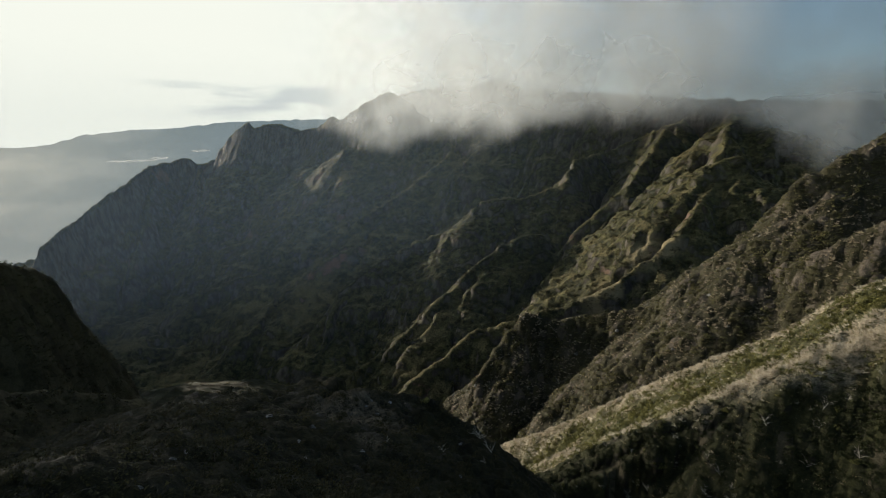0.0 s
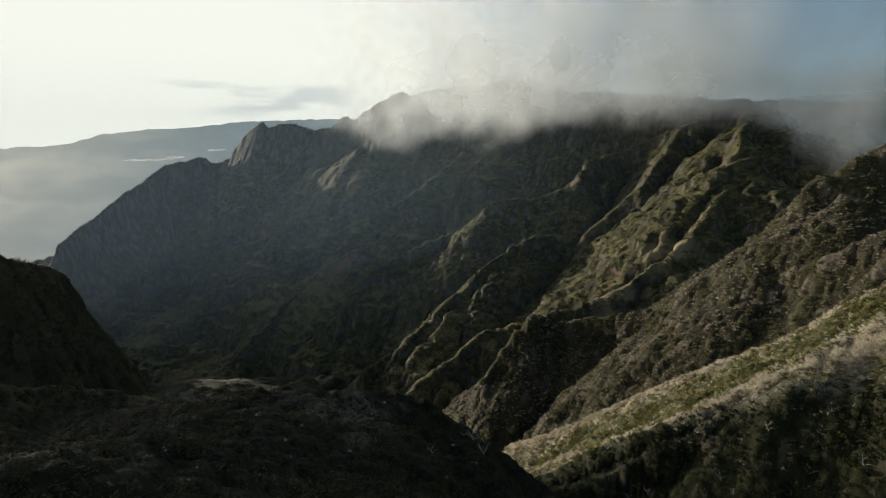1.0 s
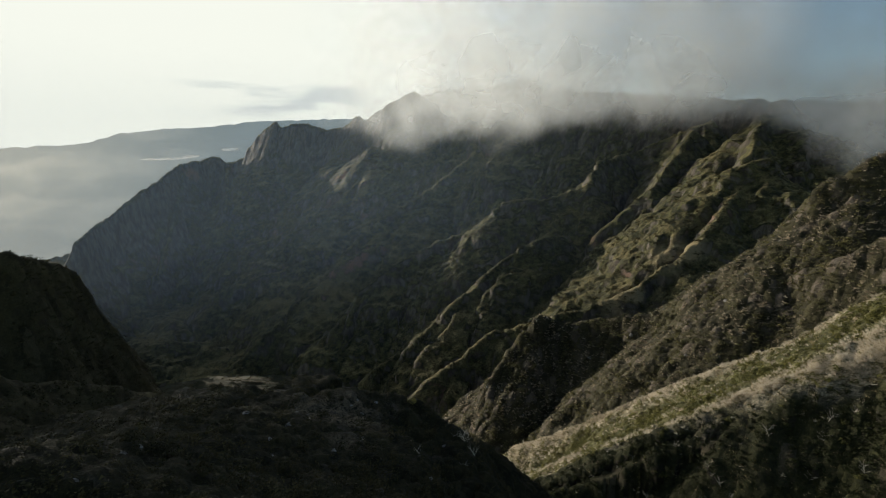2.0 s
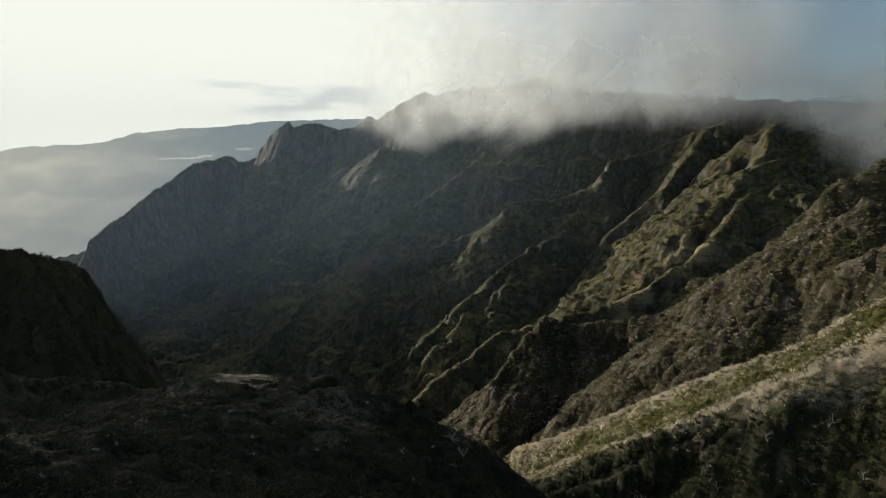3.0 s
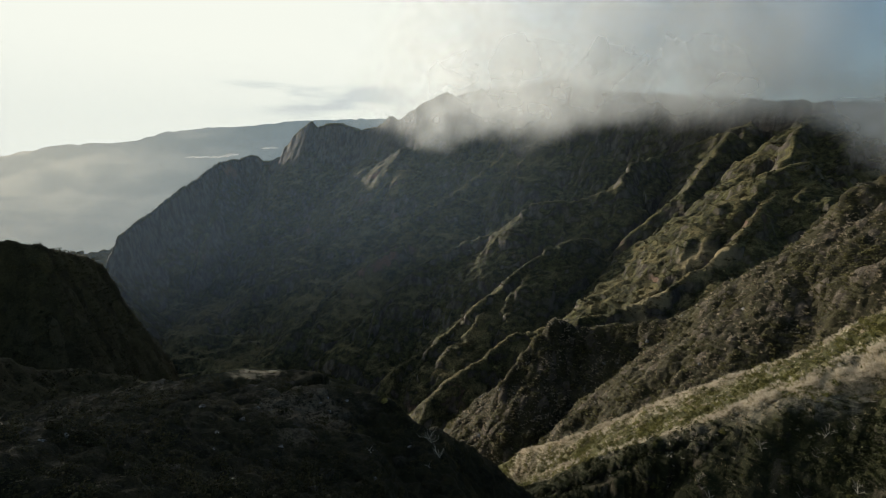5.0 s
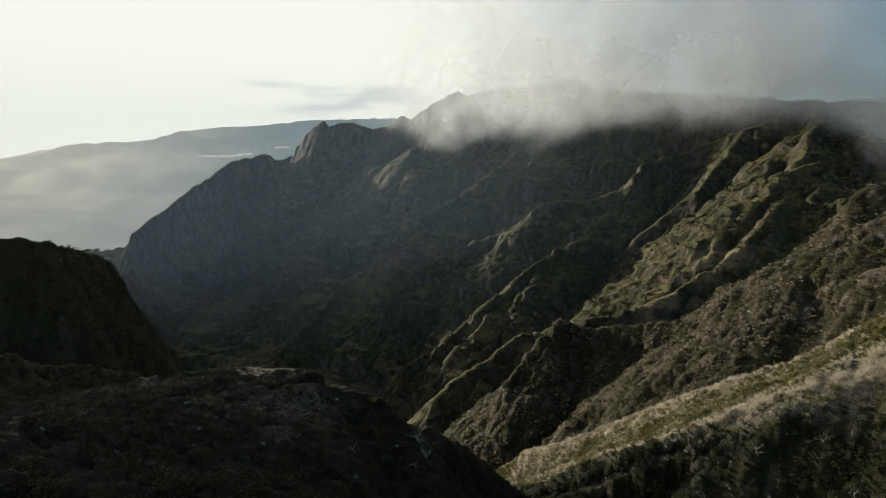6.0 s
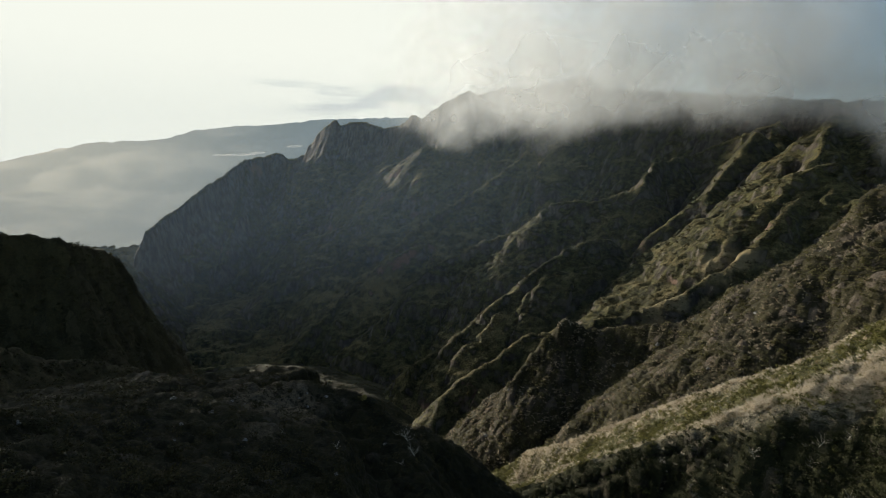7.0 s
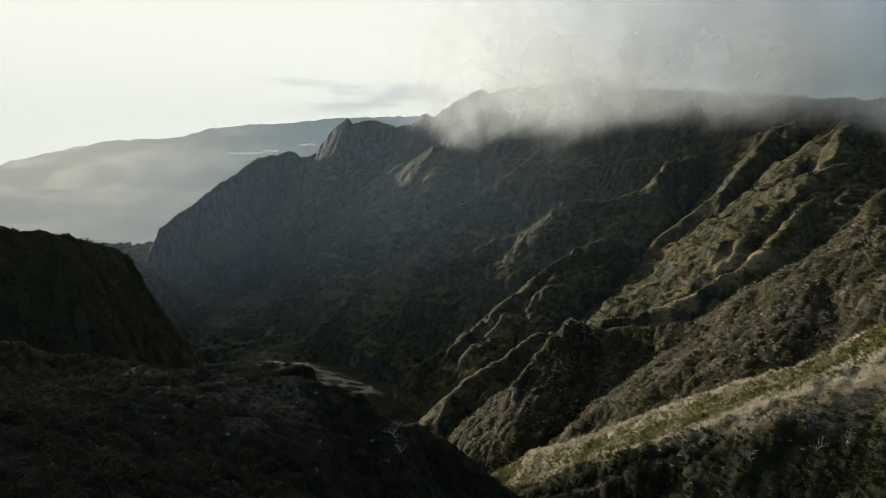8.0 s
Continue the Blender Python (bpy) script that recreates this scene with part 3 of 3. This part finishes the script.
def cloud_thickness(m, bearing, rise):
    fine, big = m.noise(0.010, 4, 0.5, 0.3), m.noise(0.0036, 4, 0.5, 0.4)
    off = m.math("ADD", m.math("SUBTRACT", fine, 0.5), m.math("MULTIPLY", m.math("SUBTRACT", big, 0.5), 0.9))
    t = m.n.new("ShaderNodeFloatCurve")
    curve = t.mapping.curves[0]
    for k, (b, r) in enumerate(CLOUD_EDGE):
        at = ((b + 0.3) / 1.5, r * 5)
        if k in (0, len(CLOUD_EDGE) - 1):
            curve.points[0 if k == 0 else -1].location = at
        else:
            curve.points.new(*at)
    t.mapping.update()
    m.l.new(m.math("DIVIDE", m.math("ADD", bearing, 0.3), 1.5, True), t.inputs["Value"])
    above = m.math("SUBTRACT", m.math("ADD", rise, m.math("MULTIPLY", off, 0.11)), m.math("DIVIDE", t.outputs[0], 5.0))
    a = m.step(above, -0.022, 0.055)
    # it thins out towards the sun, and leaves the blue sky free above its far end
    a = m.math("MULTIPLY", a, m.step(m.math("ADD", m.math("ADD", bearing, m.math("MULTIPLY", rise, -0.15)), m.math("MULTIPLY", off, 0.3)), -0.27, 0.02))
    open_sky = m.math("MULTIPLY", m.step(m.math("ADD", bearing, m.math("MULTIPLY", off, 0.5)), 0.38, 0.66), m.step(m.math("ADD", rise, m.math("MULTIPLY", off, 0.1)), 0.075, 0.17))
    a = m.math("MULTIPLY", a, m.math("SUBTRACT", 1.0, m.math("MULTIPLY", open_sky, 0.78)))
    high = m.math("SUBTRACT", 1.0, m.math("MULTIPLY", m.step(rise, 0.12, 0.26), 0.45))
    a = m.math("MULTIPLY", m.math("MULTIPLY", a, high), m.math("ADD", m.math("MULTIPLY", m.step(off, -0.16, 0.20), 0.8), 0.2))
    return m.math("MULTIPLY", a, 0.56)


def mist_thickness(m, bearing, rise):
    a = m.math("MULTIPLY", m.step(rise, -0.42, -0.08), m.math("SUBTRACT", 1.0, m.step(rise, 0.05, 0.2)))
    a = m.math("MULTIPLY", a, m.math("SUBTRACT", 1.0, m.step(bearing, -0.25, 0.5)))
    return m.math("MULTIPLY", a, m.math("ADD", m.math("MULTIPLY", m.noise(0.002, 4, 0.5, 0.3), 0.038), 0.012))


def curtain(r, a0, a1, z0, z1, bend, cols=60, rows=16):
    """An arc of a sheet at distance r, bearings a0..a1 degrees to the left, waving by bend metres."""
    a, h = np.meshgrid(np.radians(np.linspace(a0, a1, cols)), np.linspace(z0, z1, rows))
    w = fbm(np.stack([(a * 6).ravel(), (h / 120).ravel(), 0 * a.ravel() + r], 1), 3).reshape(a.shape)
    d = r + bend * w
    v = np.stack([20 - np.sin(a) * d, np.cos(a) * d, h], 2).reshape(-1, 3)
    i = np.arange(len(v)).reshape(a.shape)
    return v, np.stack([i[:-1, :-1], i[:-1, 1:], i[1:, 1:], i[1:, :-1]], 2).reshape(-1, 4)


CLOUD = veil_mat("cloud vapour", (0.60, 0.635, 0.665), 0.4, cloud_thickness)
cloud = tagged(new("cloud"), "grey-white bank of cloud drifting over the mountain crest", "cloud")
for r in range(560, 1600, 130):
    v, f = curtain(r, -58, 30, -0.1 * r, 0.5 * r, 14)
    layer = sheet("cloud_layer", v, f, CLOUD)
    layer.parent = cloud
# bluish aerial haze before the wall, put into the tint of thin sheets
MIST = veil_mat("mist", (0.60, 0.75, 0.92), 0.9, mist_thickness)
mist = tagged(new("mist"), "faint bluish haze in front of the mountain wall, added as tinted sheets", "mist")
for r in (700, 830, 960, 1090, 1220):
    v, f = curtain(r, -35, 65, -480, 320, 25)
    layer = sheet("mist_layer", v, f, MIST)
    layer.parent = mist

STRIP = veil_mat("low cloud", (0.95, 0.95, 0.92), 0.3, lambda m, b, r: m.math("MULTIPLY", m.step(m.noise(0.02, 4, 0.6, 0.3, (0.3, 0.3, 1)), 0.36, 0.56), 0.28))
for heading, up, wide in ((29.0, 0.42, 5.0), (26.9, 0.66, 2.0), (23.4, 1.38, 2.2)):
    bm = bmesh.new()
    bmesh.ops.create_icosphere(bm, subdivisions=4, radius=1.0)
    a, e = radians(heading), radians(up)
    for v in bm.verts:
        p = v.co * (1 + 0.3 * noise.noise(v.co * 3 + Vector((heading, 0, 0))))
        v.co = Matrix.Rotation(a, 3, "Z") @ Vector((p.x * wide * 18, p.y * 60, p.z * 6 + p.x * wide * 0.9))
        v.co += Vector((-math.sin(a), math.cos(a), math.tan(e))) * 2900
    me = bpy.data.meshes.new("low_cloud")
    bm.to_mesh(me)
    bm.free()
    me.materials.append(STRIP)
    tagged(new("low_cloud", me), "thin bright strip of low cloud before the far ridge", "cloud", "low clouds")

# ---- plants and stones ----
def leaf_mat(name, dark, light, through, rough=0.8):
    """Leaves that let some light through; every leaf and every patch of ground differs."""
    m = Mat(name)
    geo = m.n.new("ShaderNodeNewGeometry")
    patch = m.noise(0.09, 4)
    tone = m.math("ADD", m.math("MULTIPLY", geo.outputs["Random Per Island"], 0.55), m.math("MULTIPLY", m.step(patch, 0.35, 0.65), 0.45))
    col = m.mix(tone, dark, light)
    m.finish(col, rough)
    glow = m.n.new("ShaderNodeBsdfTranslucent")
    m.l.new(col, glow.inputs[0])
    mix = m.n.new("ShaderNodeMixShader")
    mix.inputs[0].default_value = through
    m.l.new(m.bsdf.outputs[0], mix.inputs[1])
    m.l.new(glow.outputs[0], mix.inputs[2])
    m.l.new(mix.outputs[0], m.n["Material Output"].inputs[0])
    return m.m


GREEN = leaf_mat("heath leaves", (0.035, 0.040, 0.014), (0.18, 0.17, 0.055), 0.32)
OLIVE = leaf_mat("dull scrub leaves", (0.034, 0.036, 0.017), (0.14, 0.13, 0.055), 0.28)
GREY = leaf_mat("dead heath twigs", (0.32, 0.28, 0.22), (0.74, 0.68, 0.57), 0.25)
BROWN = leaf_mat("brown dead heath twigs", (0.17, 0.14, 0.10), (0.48, 0.41, 0.31), 0.2)
OLIVE_DARK = leaf_mat("dark hill scrub leaves", (0.022, 0.022, 0.011), (0.085, 0.075, 0.032), 0.2)
# green leaves with the near slope's shadow worked into their colour
SHADOW_HEATH = leaf_mat("heath leaves darkened for shadow", (0.008, 0.011, 0.004), (0.042, 0.048, 0.016), 0.2)
# olive leaves taken near black, carrying part of the knoll's shade
SHADE_LEAVES = leaf_mat("bush leaves darkened for shade", (0.012, 0.014, 0.007), (0.058, 0.052, 0.020), 0.2)
STRAW = leaf_mat("dry grass blades", (0.16, 0.13, 0.07), (0.36, 0.31, 0.19), 0.35)

rng = np.random.RandomState(11)


def unit(v):
    return v / (np.linalg.norm(v, axis=-1, keepdims=True) + 1e-9)


def leafy(k, leaf=1.0):
    """A low uneven bush of k loose leaf clumps, about 1 m in radius and height."""
    lobes = rng.normal(size=(5, 3)) * (0.38, 0.38, 0.12) + (0, 0, 0.3)
    c = lobes[rng.randint(0, 5, k)] + unit(rng.normal(size=(k, 3))) * (0.42, 0.42, 0.38) * rng.uniform(0.75, 1.1, (k, 1))
    c[:, 2] = np.abs(c[:, 2]) + 0.03
    n = unit(c - (0, 0, 0.1) + 0.4 * rng.normal(size=(k, 3)))
    u = unit(np.cross(n, rng.normal(size=(k, 3))))
    w = np.cross(n, u)
    s = leaf * rng.uniform(0.12, 0.28, (k, 1))
    return np.stack([c + s * u, c - 0.6 * s * u + 0.8 * s * w, c - 0.6 * s * u - 0.8 * s * w], 1)


def twiggy(k):
    """A dead heath: k thin bare twigs that fan out from the root, forking."""
    d = unit(rng.normal(size=(k, 3)) * (0.75, 0.75, 0.35) + (0, 0, 0.75))
    start = d * rng.uniform(0.0, 0.45, (k, 1)) * 0.7
    bend = unit(d + 0.55 * rng.normal(size=(k, 3)))
    end = start + bend * rng.uniform(0.45, 0.95, (k, 1))
    side = unit(np.cross(bend, rng.normal(size=(k, 3)))) * rng.uniform(0.02, 0.045, (k, 1))
    return np.stack([start - side, start + side, end], 1)


def tufty(k):
    """A tuft of grass blades."""
    d = unit(rng.normal(size=(k, 3)) * (0.5, 0.5, 0.2) + (0, 0, 0.9))
    start = rng.normal(size=(k, 3)) * (0.35, 0.35, 0.0)
    side = unit(np.cross(d, rng.normal(size=(k, 3)))) * 0.06
    return np.stack([start - side, start + side, start + d * rng.uniform(0.4, 0.9, (k, 1))], 1)


def triangles(name, tri, material):
    me = bpy.data.meshes.new(name)
    n = len(tri)
    me.vertices.add(3 * n)
    me.vertices.foreach_set("co", tri.astype(np.float32).ravel())
    me.loops.add(3 * n)
    me.loops.foreach_set("vertex_index", np.arange(3 * n, dtype=np.int32))
    me.polygons.add(n)
    me.polygons.foreach_set("loop_start", np.arange(0, 3 * n, 3, dtype=np.int32))
    me.update(calc_edges=True)
    me.materials.append(material)
    return new(name, me)


# faces of the ground near enough for single plants
fc = P[quads].mean(1)
fn = np.cross(P[quads[:, 2]] - P[quads[:, 0]], P[quads[:, 3]] - P[quads[:, 1]])
area = np.linalg.norm(fn, axis=1) / 2
fn = fn / (2 * area[:, None] + 1e-9)
fn *= np.sign(fn[:, 2:3])
fr2 = np.hypot(fc[:, 0] - 20, fc[:, 1])
in_view = (fr2 < 470) & (fr2 > 40) & (np.abs(np.arctan2(-(fc[:, 0] - 20), fc[:, 1]) - radians(5)) < radians(51))
# flanks turned to the gorge carry the plants that show
facing = np.clip(((np.array((20.0, 0.0, 0.0)) - fc) / (np.linalg.norm(fc, axis=1)[:, None] + 1) * fn).sum(1), 0.02, 0.6)
patchy = fbm(fc * (0.05, 0.05, 0.05), 3)
stripe = np.full(len(fc), 1e9)
for line in (SLOPE_UPPER, SLOPE_LOWER):
    for (x0, y0, z0), (x1, y1, z1) in zip(line, line[1:]):
        ex, ey = x1 - x0, y1 - y0
        t = np.clip(((fc[:, 0] - x0) * ex + (fc[:, 1] - y0) * ey) / (ex * ex + ey * ey), 0, 1)
        stripe = np.minimum(stripe, np.hypot(fc[:, 0] - x0 - t * ex, fc[:, 1] - y0 - t * ey))


def spots(lands, weight, count, where=None):
    """Random places on the given landforms, denser where weight is high."""
    ok = (in_view if where is None else where) & np.isin(land, lands)
    idx = np.flatnonzero(ok)
    w = area[idx] * weight[idx] * facing[idx]
    pick = rng.choice(idx, count, p=w / w.sum())
    a, b = rng.uniform(0, 1, (count, 1)), rng.uniform(0, 1, (count, 1))
    qv = P[quads[pick]]
    at = (1 - a) * (1 - b) * qv[:, 0] + a * (1 - b) * qv[:, 1] + a * b * qv[:, 2] + (1 - a) * b * qv[:, 3]
    return at, fn[pick]


def grow(name, label, category, make, kinds, per, lands, weight, count, size, material, flat=0.75, where=None):
    at, up = spots(lands, weight, count, where)
    models = np.array([make(per) for _ in range(kinds)])
    tri = models[rng.randint(0, kinds, count)]
    a = rng.uniform(0, 2 * math.pi, count)
    s = rng.uniform(*size, count) * rng.choice([0.7, 1.0, 1.0, 1.25], count)
    c, n = np.cos(a)[:, None, None, None], np.sin(a)[:, None, None, None]
    x, y, z = tri[..., 0:1], tri[..., 1:2], tri[..., 2:3]
    tri = np.concatenate([c * x - n * y, n * x + c * y, flat * z], 3) * s[:, None, None, None]
    # lean a little with the slope
    lean = up * (1, 1, 0)
    tri = tri + lean[:, None, None, :] * tri[..., 2:3] * 0.5
    tri = tri + (at - up * 0.1)[:, None, None, :]
    ob = triangles(name, tri.reshape(-1, 3, 3), material)
    return tagged(ob, label, category, kind="stuff")


ones = np.ones(len(fc))
high = np.clip(0.5 + 1.6 * patchy, 0.03, 2)
low = np.clip(0.5 - 1.6 * patchy, 0.03, 2)
near_w = np.clip(200 / (fr2 + 40), 0.3, 2)
crest_line = np.exp(-(stripe / 5) ** 2)
grow("scrub", "low green and olive heath scrub covering the sunlit slope", "scrub", leafy, 12, 30, [2], (0.15 + high) * near_w * (1 - 0.7 * crest_line), 7500, (0.8, 1.7), GREEN)
grow("scrub", "dense green heath bushes on the near slope, leaves darkened for the shadow", "scrub", leafy, 12, 32, [5], near_w * (0.5 + high) * (1 - 0.8 * crest_line), 5000, (0.8, 1.7), SHADOW_HEATH)
grow("dead_heath", "pale grey dead heath standing thick along the slope's crest", "dead scrub", twiggy, 10, 34, [2, 5],
     (0.4 * low + 9 * crest_line * np.where(land == 2, 1.0, 0.2)) * near_w * np.where(land == 2, 1.0, 0.10), 7000, (0.9, 1.8), GREY, 0.9)
grow("grass", "dry straw-coloured grass between the bushes", "grass", tufty, 6, 9, [2, 5], (0.6 * low + 5 * crest_line) * np.where(land == 2, 1.0, 0.3), 8000, (0.6, 1.2), STRAW, 1.0)
grow("scrub", "dull olive scrub on the rocky spur", "scrub", leafy, 12, 26, [1], 0.15 + high, 7200, (1.0, 2.2), OLIVE)
grow("dead_heath", "grey-brown dead heath on the rocky spur", "dead scrub", twiggy, 10, 26, [1], 0.1 + low, 4400, (1.3, 2.4), BROWN, 0.9)
grow("scrub", "low bushes crowding the shaded knoll, leaves darkened for shade", "scrub", lambda k: leafy(k, 0.5), 12, 42, [3], (0.4 + high) * near_w * np.where((facing > 0.0201) & (fr2 < 185), np.clip(facing, 0.14, 0.3) / facing, 0.02), 5200, (0.9, 1.9), SHADE_LEAVES, 0.95)
grow("scrub", "dark scrub on the shaded hill", "scrub", leafy, 12, 24, [4], np.where(fc[:, 0] > -300, 1.0, 0.0), 4600, (1.2, 2.6), OLIVE_DARK)

grow("scrub", "low bushes on the near end of the knoll, leaves darkened for shade", "scrub", lambda k: leafy(k, 0.36), 12, 80, [3, 4], np.clip(1.3 - fr2 / 110, 0.0, 1.0), 1300, (0.8, 1.5), SHADE_LEAVES, 0.95)
wall = (fr2 > 470) & (fr2 < 1500) & (np.abs(np.arctan2(-(fc[:, 0] - 20), fc[:, 1]) - radians(3)) < radians(48))
grow("scrub", "dark clumps of scrub dotted over the mountain wall", "scrub", lambda k: leafy(k, 1.5), 12, 10, [0], (0.2 + high) / (fr2 / 700) ** 1.5 * np.clip(fn[:, 2] * 1.6, 0.1, 1), 11000, (1.8, 4.2), OLIVE_DARK, 0.7, wall)

grow("scrub", "low dark scrub on the valley floor", "scrub", lambda k: leafy(k, 1.4), 12, 10, [6], 1.0 * (fr2 < 900), 3500, (1.4, 3.0), OLIVE_DARK, 0.6, wall)

# ---- single plants and stones ----
WOOD = Mat("weathered dead wood")
WOOD = WOOD.finish(WOOD.mix(WOOD.noise(3.0, 4), (0.20, 0.185, 0.16), (0.46, 0.43, 0.38)), 0.85, ((WOOD.noise(14.0, 3, squash=(1, 1, 0.2)), 0.02, 0.6),))
STONE = Mat("pale lichened stone")
STONE = STONE.finish(STONE.mix(STONE.step(STONE.noise(1.2, 5), 0.4, 0.6), (0.07, 0.07, 0.07), (0.19, 0.19, 0.19)), 0.9, ((STONE.noise(5.0, 5), 0.1, 0.8),))
BARK = Mat("brown heath stem")
BARK = BARK.finish(BARK.mix(BARK.noise(6.0, 4), (0.05, 0.04, 0.03), (0.14, 0.11, 0.08)), 0.9)

near_i = np.flatnonzero(in_view & (fr2 < 420))


def ground_at(x, y):
    """The ground near a place."""
    k = near_i[np.argmin((fc[near_i, 0] - x) ** 2 + (fc[near_i, 1] - y) ** 2)]
    return fc[k]


def limb(bm, path, r0, r1, sides=5):
    """A tapered round limb along a path."""
    rings = []
    n = len(path)
    for i, p in enumerate(path):
        d = (path[min(i + 1, n - 1)] - path[max(i - 1, 0)]).normalized()
        u = d.orthogonal().normalized()
        w = d.cross(u)
        r = r0 + (r1 - r0) * i / (n - 1)
        rings.append([bm.verts.new(p + r * (math.cos(a) * u + math.sin(a) * w)) for a in [2 * math.pi * k / sides for k in range(sides)]])
    for a, b in zip(rings, rings[1:]):
        for k in range(sides):
            bm.faces.new((a[k], a[(k + 1) % sides], b[(k + 1) % sides], b[k]))
    bm.faces.new(rings[-1])
    bm.faces.new(rings[0][::-1])


def part(name, bm, material, parent, label=""):
    me = bpy.data.meshes.new(name)
    bm.to_mesh(me)
    bm.free()
    me.materials.append(material)
    ob = new(name, me)
    ob.parent = parent
    if label:
        ob["label"] = label
    return ob


def bent(start, way, length, steps, wild):
    """A crooked path."""
    path, d = [start.copy()], way.normalized()
    for _ in range(steps):
        d = (d + wild * Vector((random.uniform(-1, 1), random.uniform(-1, 1), random.uniform(-0.6, 1)))).normalized()
        path.append(path[-1] + d * length / steps)
    return path


def dead_tree(height, spread):
    root = tagged(new("dead_tree"), "bleached dead heath tree with bare forking branches", "dead tree", "dead heath trees")
    bm = bmesh.new()
    trunk = bent(Vector((0, 0, -0.3)), Vector((random.uniform(-0.4, 0.4), random.uniform(-0.4, 0.4), 1)), height * 0.55, 4, 0.3)
    limb(bm, trunk, 0.09, 0.045)
    part("trunk", bm, WOOD, root)
    for k in range(8):
        bm = bmesh.new()
        at = trunk[1 + k % 4]
        a = k * 2.4 + random.uniform(-0.4, 0.4)
        main = bent(at, Vector((math.cos(a) * spread, math.sin(a) * spread, random.uniform(0.35, 0.9))), height * random.uniform(0.4, 0.62), 4, 0.3)
        limb(bm, main, 0.036, 0.014, 4)
        for j in range(5):
            fork = main[1 + j % 4]
            b = a + random.uniform(-1.2, 1.2)
            limb(bm, bent(fork, Vector((math.cos(b), math.sin(b), random.uniform(0.1, 1.0))), height * random.uniform(0.16, 0.3), 3, 0.4), 0.018, 0.007, 3)
        part("branch", bm, WOOD, root)
    return root


def boulder(seed):
    bm = bmesh.new()
    bmesh.ops.create_icosphere(bm, subdivisions=3, radius=0.6)
    for v in bm.verts:
        p = v.co * 1.6 + Vector((seed * 9.1, 0, 0))
        k = 1 + 0.5 * noise.noise(p) + 0.22 * noise.noise(p * 2.7)
        v.co = Vector((v.co.x * 1.25, v.co.y, v.co.z * 0.75)) * k
        for c in (Vector((0.5, 0.3, 0.8)), Vector((-0.7, 0.5, 0.5)), Vector((0.2, -0.9, 0.4))):
            c = c.normalized()
            over = v.co.dot(c) - 0.42
            if over > 0:
                v.co -= c * over * 0.85
    me = bpy.data.meshes.new("boulder")
    bm.to_mesh(me)
    bm.free()
    me.materials.append(STONE)
    return tagged(new("boulder", me), "pale grey lichened boulder lying among the bushes", "boulder", "boulders")


def heath_bush(material, label):
    root = tagged(new("heath_bush"), label, "bush", "heath bushes")
    bm = bmesh.new()
    for k in range(4):
        a = 1.6 * k
        limb(bm, bent(Vector((0, 0, -0.2)), Vector((math.cos(a) * 0.5, math.sin(a) * 0.5, 1)), 0.9, 3, 0.25), 0.05, 0.02, 4)
    part("stem", bm, BARK, root)
    crown = triangles("crown", leafy(220, 0.6) * (1.15, 1.15, 1.2), material)
    crown.parent = root
    return root


def scatter(models, lands, weight, count, size, sink=0.05):
    """Copies of the models at random places on the given ground."""
    at, up = spots(lands, weight, count)
    for k in range(count):
        s = random.uniform(*size)
        p = at[k] - up[k] * sink
        m = pose(*p, random.uniform(-8, 8), random.uniform(-8, 8), random.uniform(0, 360)) @ Matrix.Scale(s, 4)
        ob = copy_thing(models[k % len(models)], m)
        ob.scale = (s, s, s)


def clear(models):
    for ob in models:
        for o in (*ob.children_recursive, ob):
            bpy.data.objects.remove(o)


close = np.clip(1.5 - fr2 / 180, 0.02, 1)
trees = [dead_tree(random.uniform(2.6, 3.8), random.uniform(0.7, 1.3)) for _ in range(6)]
scatter(trees, [2, 5], close * (0.3 + low + 2 * crest_line), 90, (0.7, 1.15))
scatter(trees, [1], low, 40, (0.9, 1.3))
scatter(trees, [3], close * low, 22, (0.3, 0.55))
for x, y, s in ((113, 155, 1.3), (115, 142, 1.4), (111, 153, 1.2), (106, 150, 1.1), (9, 120, 1.2), (11, 117, 1.0), (-60, 66, 0.9), (100, 160, 1.2)):
    copy_thing(trees[int(x) % 6], pose(*(ground_at(x, y)), 0, 0, x * 37.0) @ Matrix.Scale(s, 4)).scale = (s, s, s)
clear(trees)
rocks = [boulder(k) for k in range(5)]
scatter(rocks, [3], close * np.where(patchy < 0, 1.0, 0.1), 120, (0.3, 0.95), 0.1)
scatter(rocks, [1], low, 40, (1.0, 2.6), 0.3)
clear(rocks)
green = [heath_bush(GREEN, "bright green rounded heath bush on the sunlit slope") for _ in range(3)]
scatter(green, [2, 5], close * high, 110, (0.9, 1.5))
clear(green)
dark = [heath_bush(SHADE_LEAVES, "olive heath bush on the shaded knoll, leaves darkened for shade") for _ in range(3)]
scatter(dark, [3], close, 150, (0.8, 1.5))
copy_thing(dark[0], pose(*ground_at(-14.6, 134)) @ Matrix.Scale(1.9, 4)).scale = (1.9, 1.9, 1.9)
copy_thing(dark[1], pose(*ground_at(-250, 310)) @ Matrix.Scale(3.0, 4)).scale = (1.6, 1.6, 4.0)
clear(dark)
# lighter leaf colour stands in for sun on the knoll's far edge
olive = [heath_bush(GREEN, "yellow-green heath bush at the knoll's far edge, leaves brightened as if sunlit") for _ in range(2)]
for x, y, s in ((-11, 133, 1.3), (-8, 131, 1.2), (-20, 133, 1.0), (-4, 128, 1.1)):
    copy_thing(olive[0], pose(*ground_at(x, y)) @ Matrix.Scale(s, 4)).scale = (s, s, s)
clear(olive)
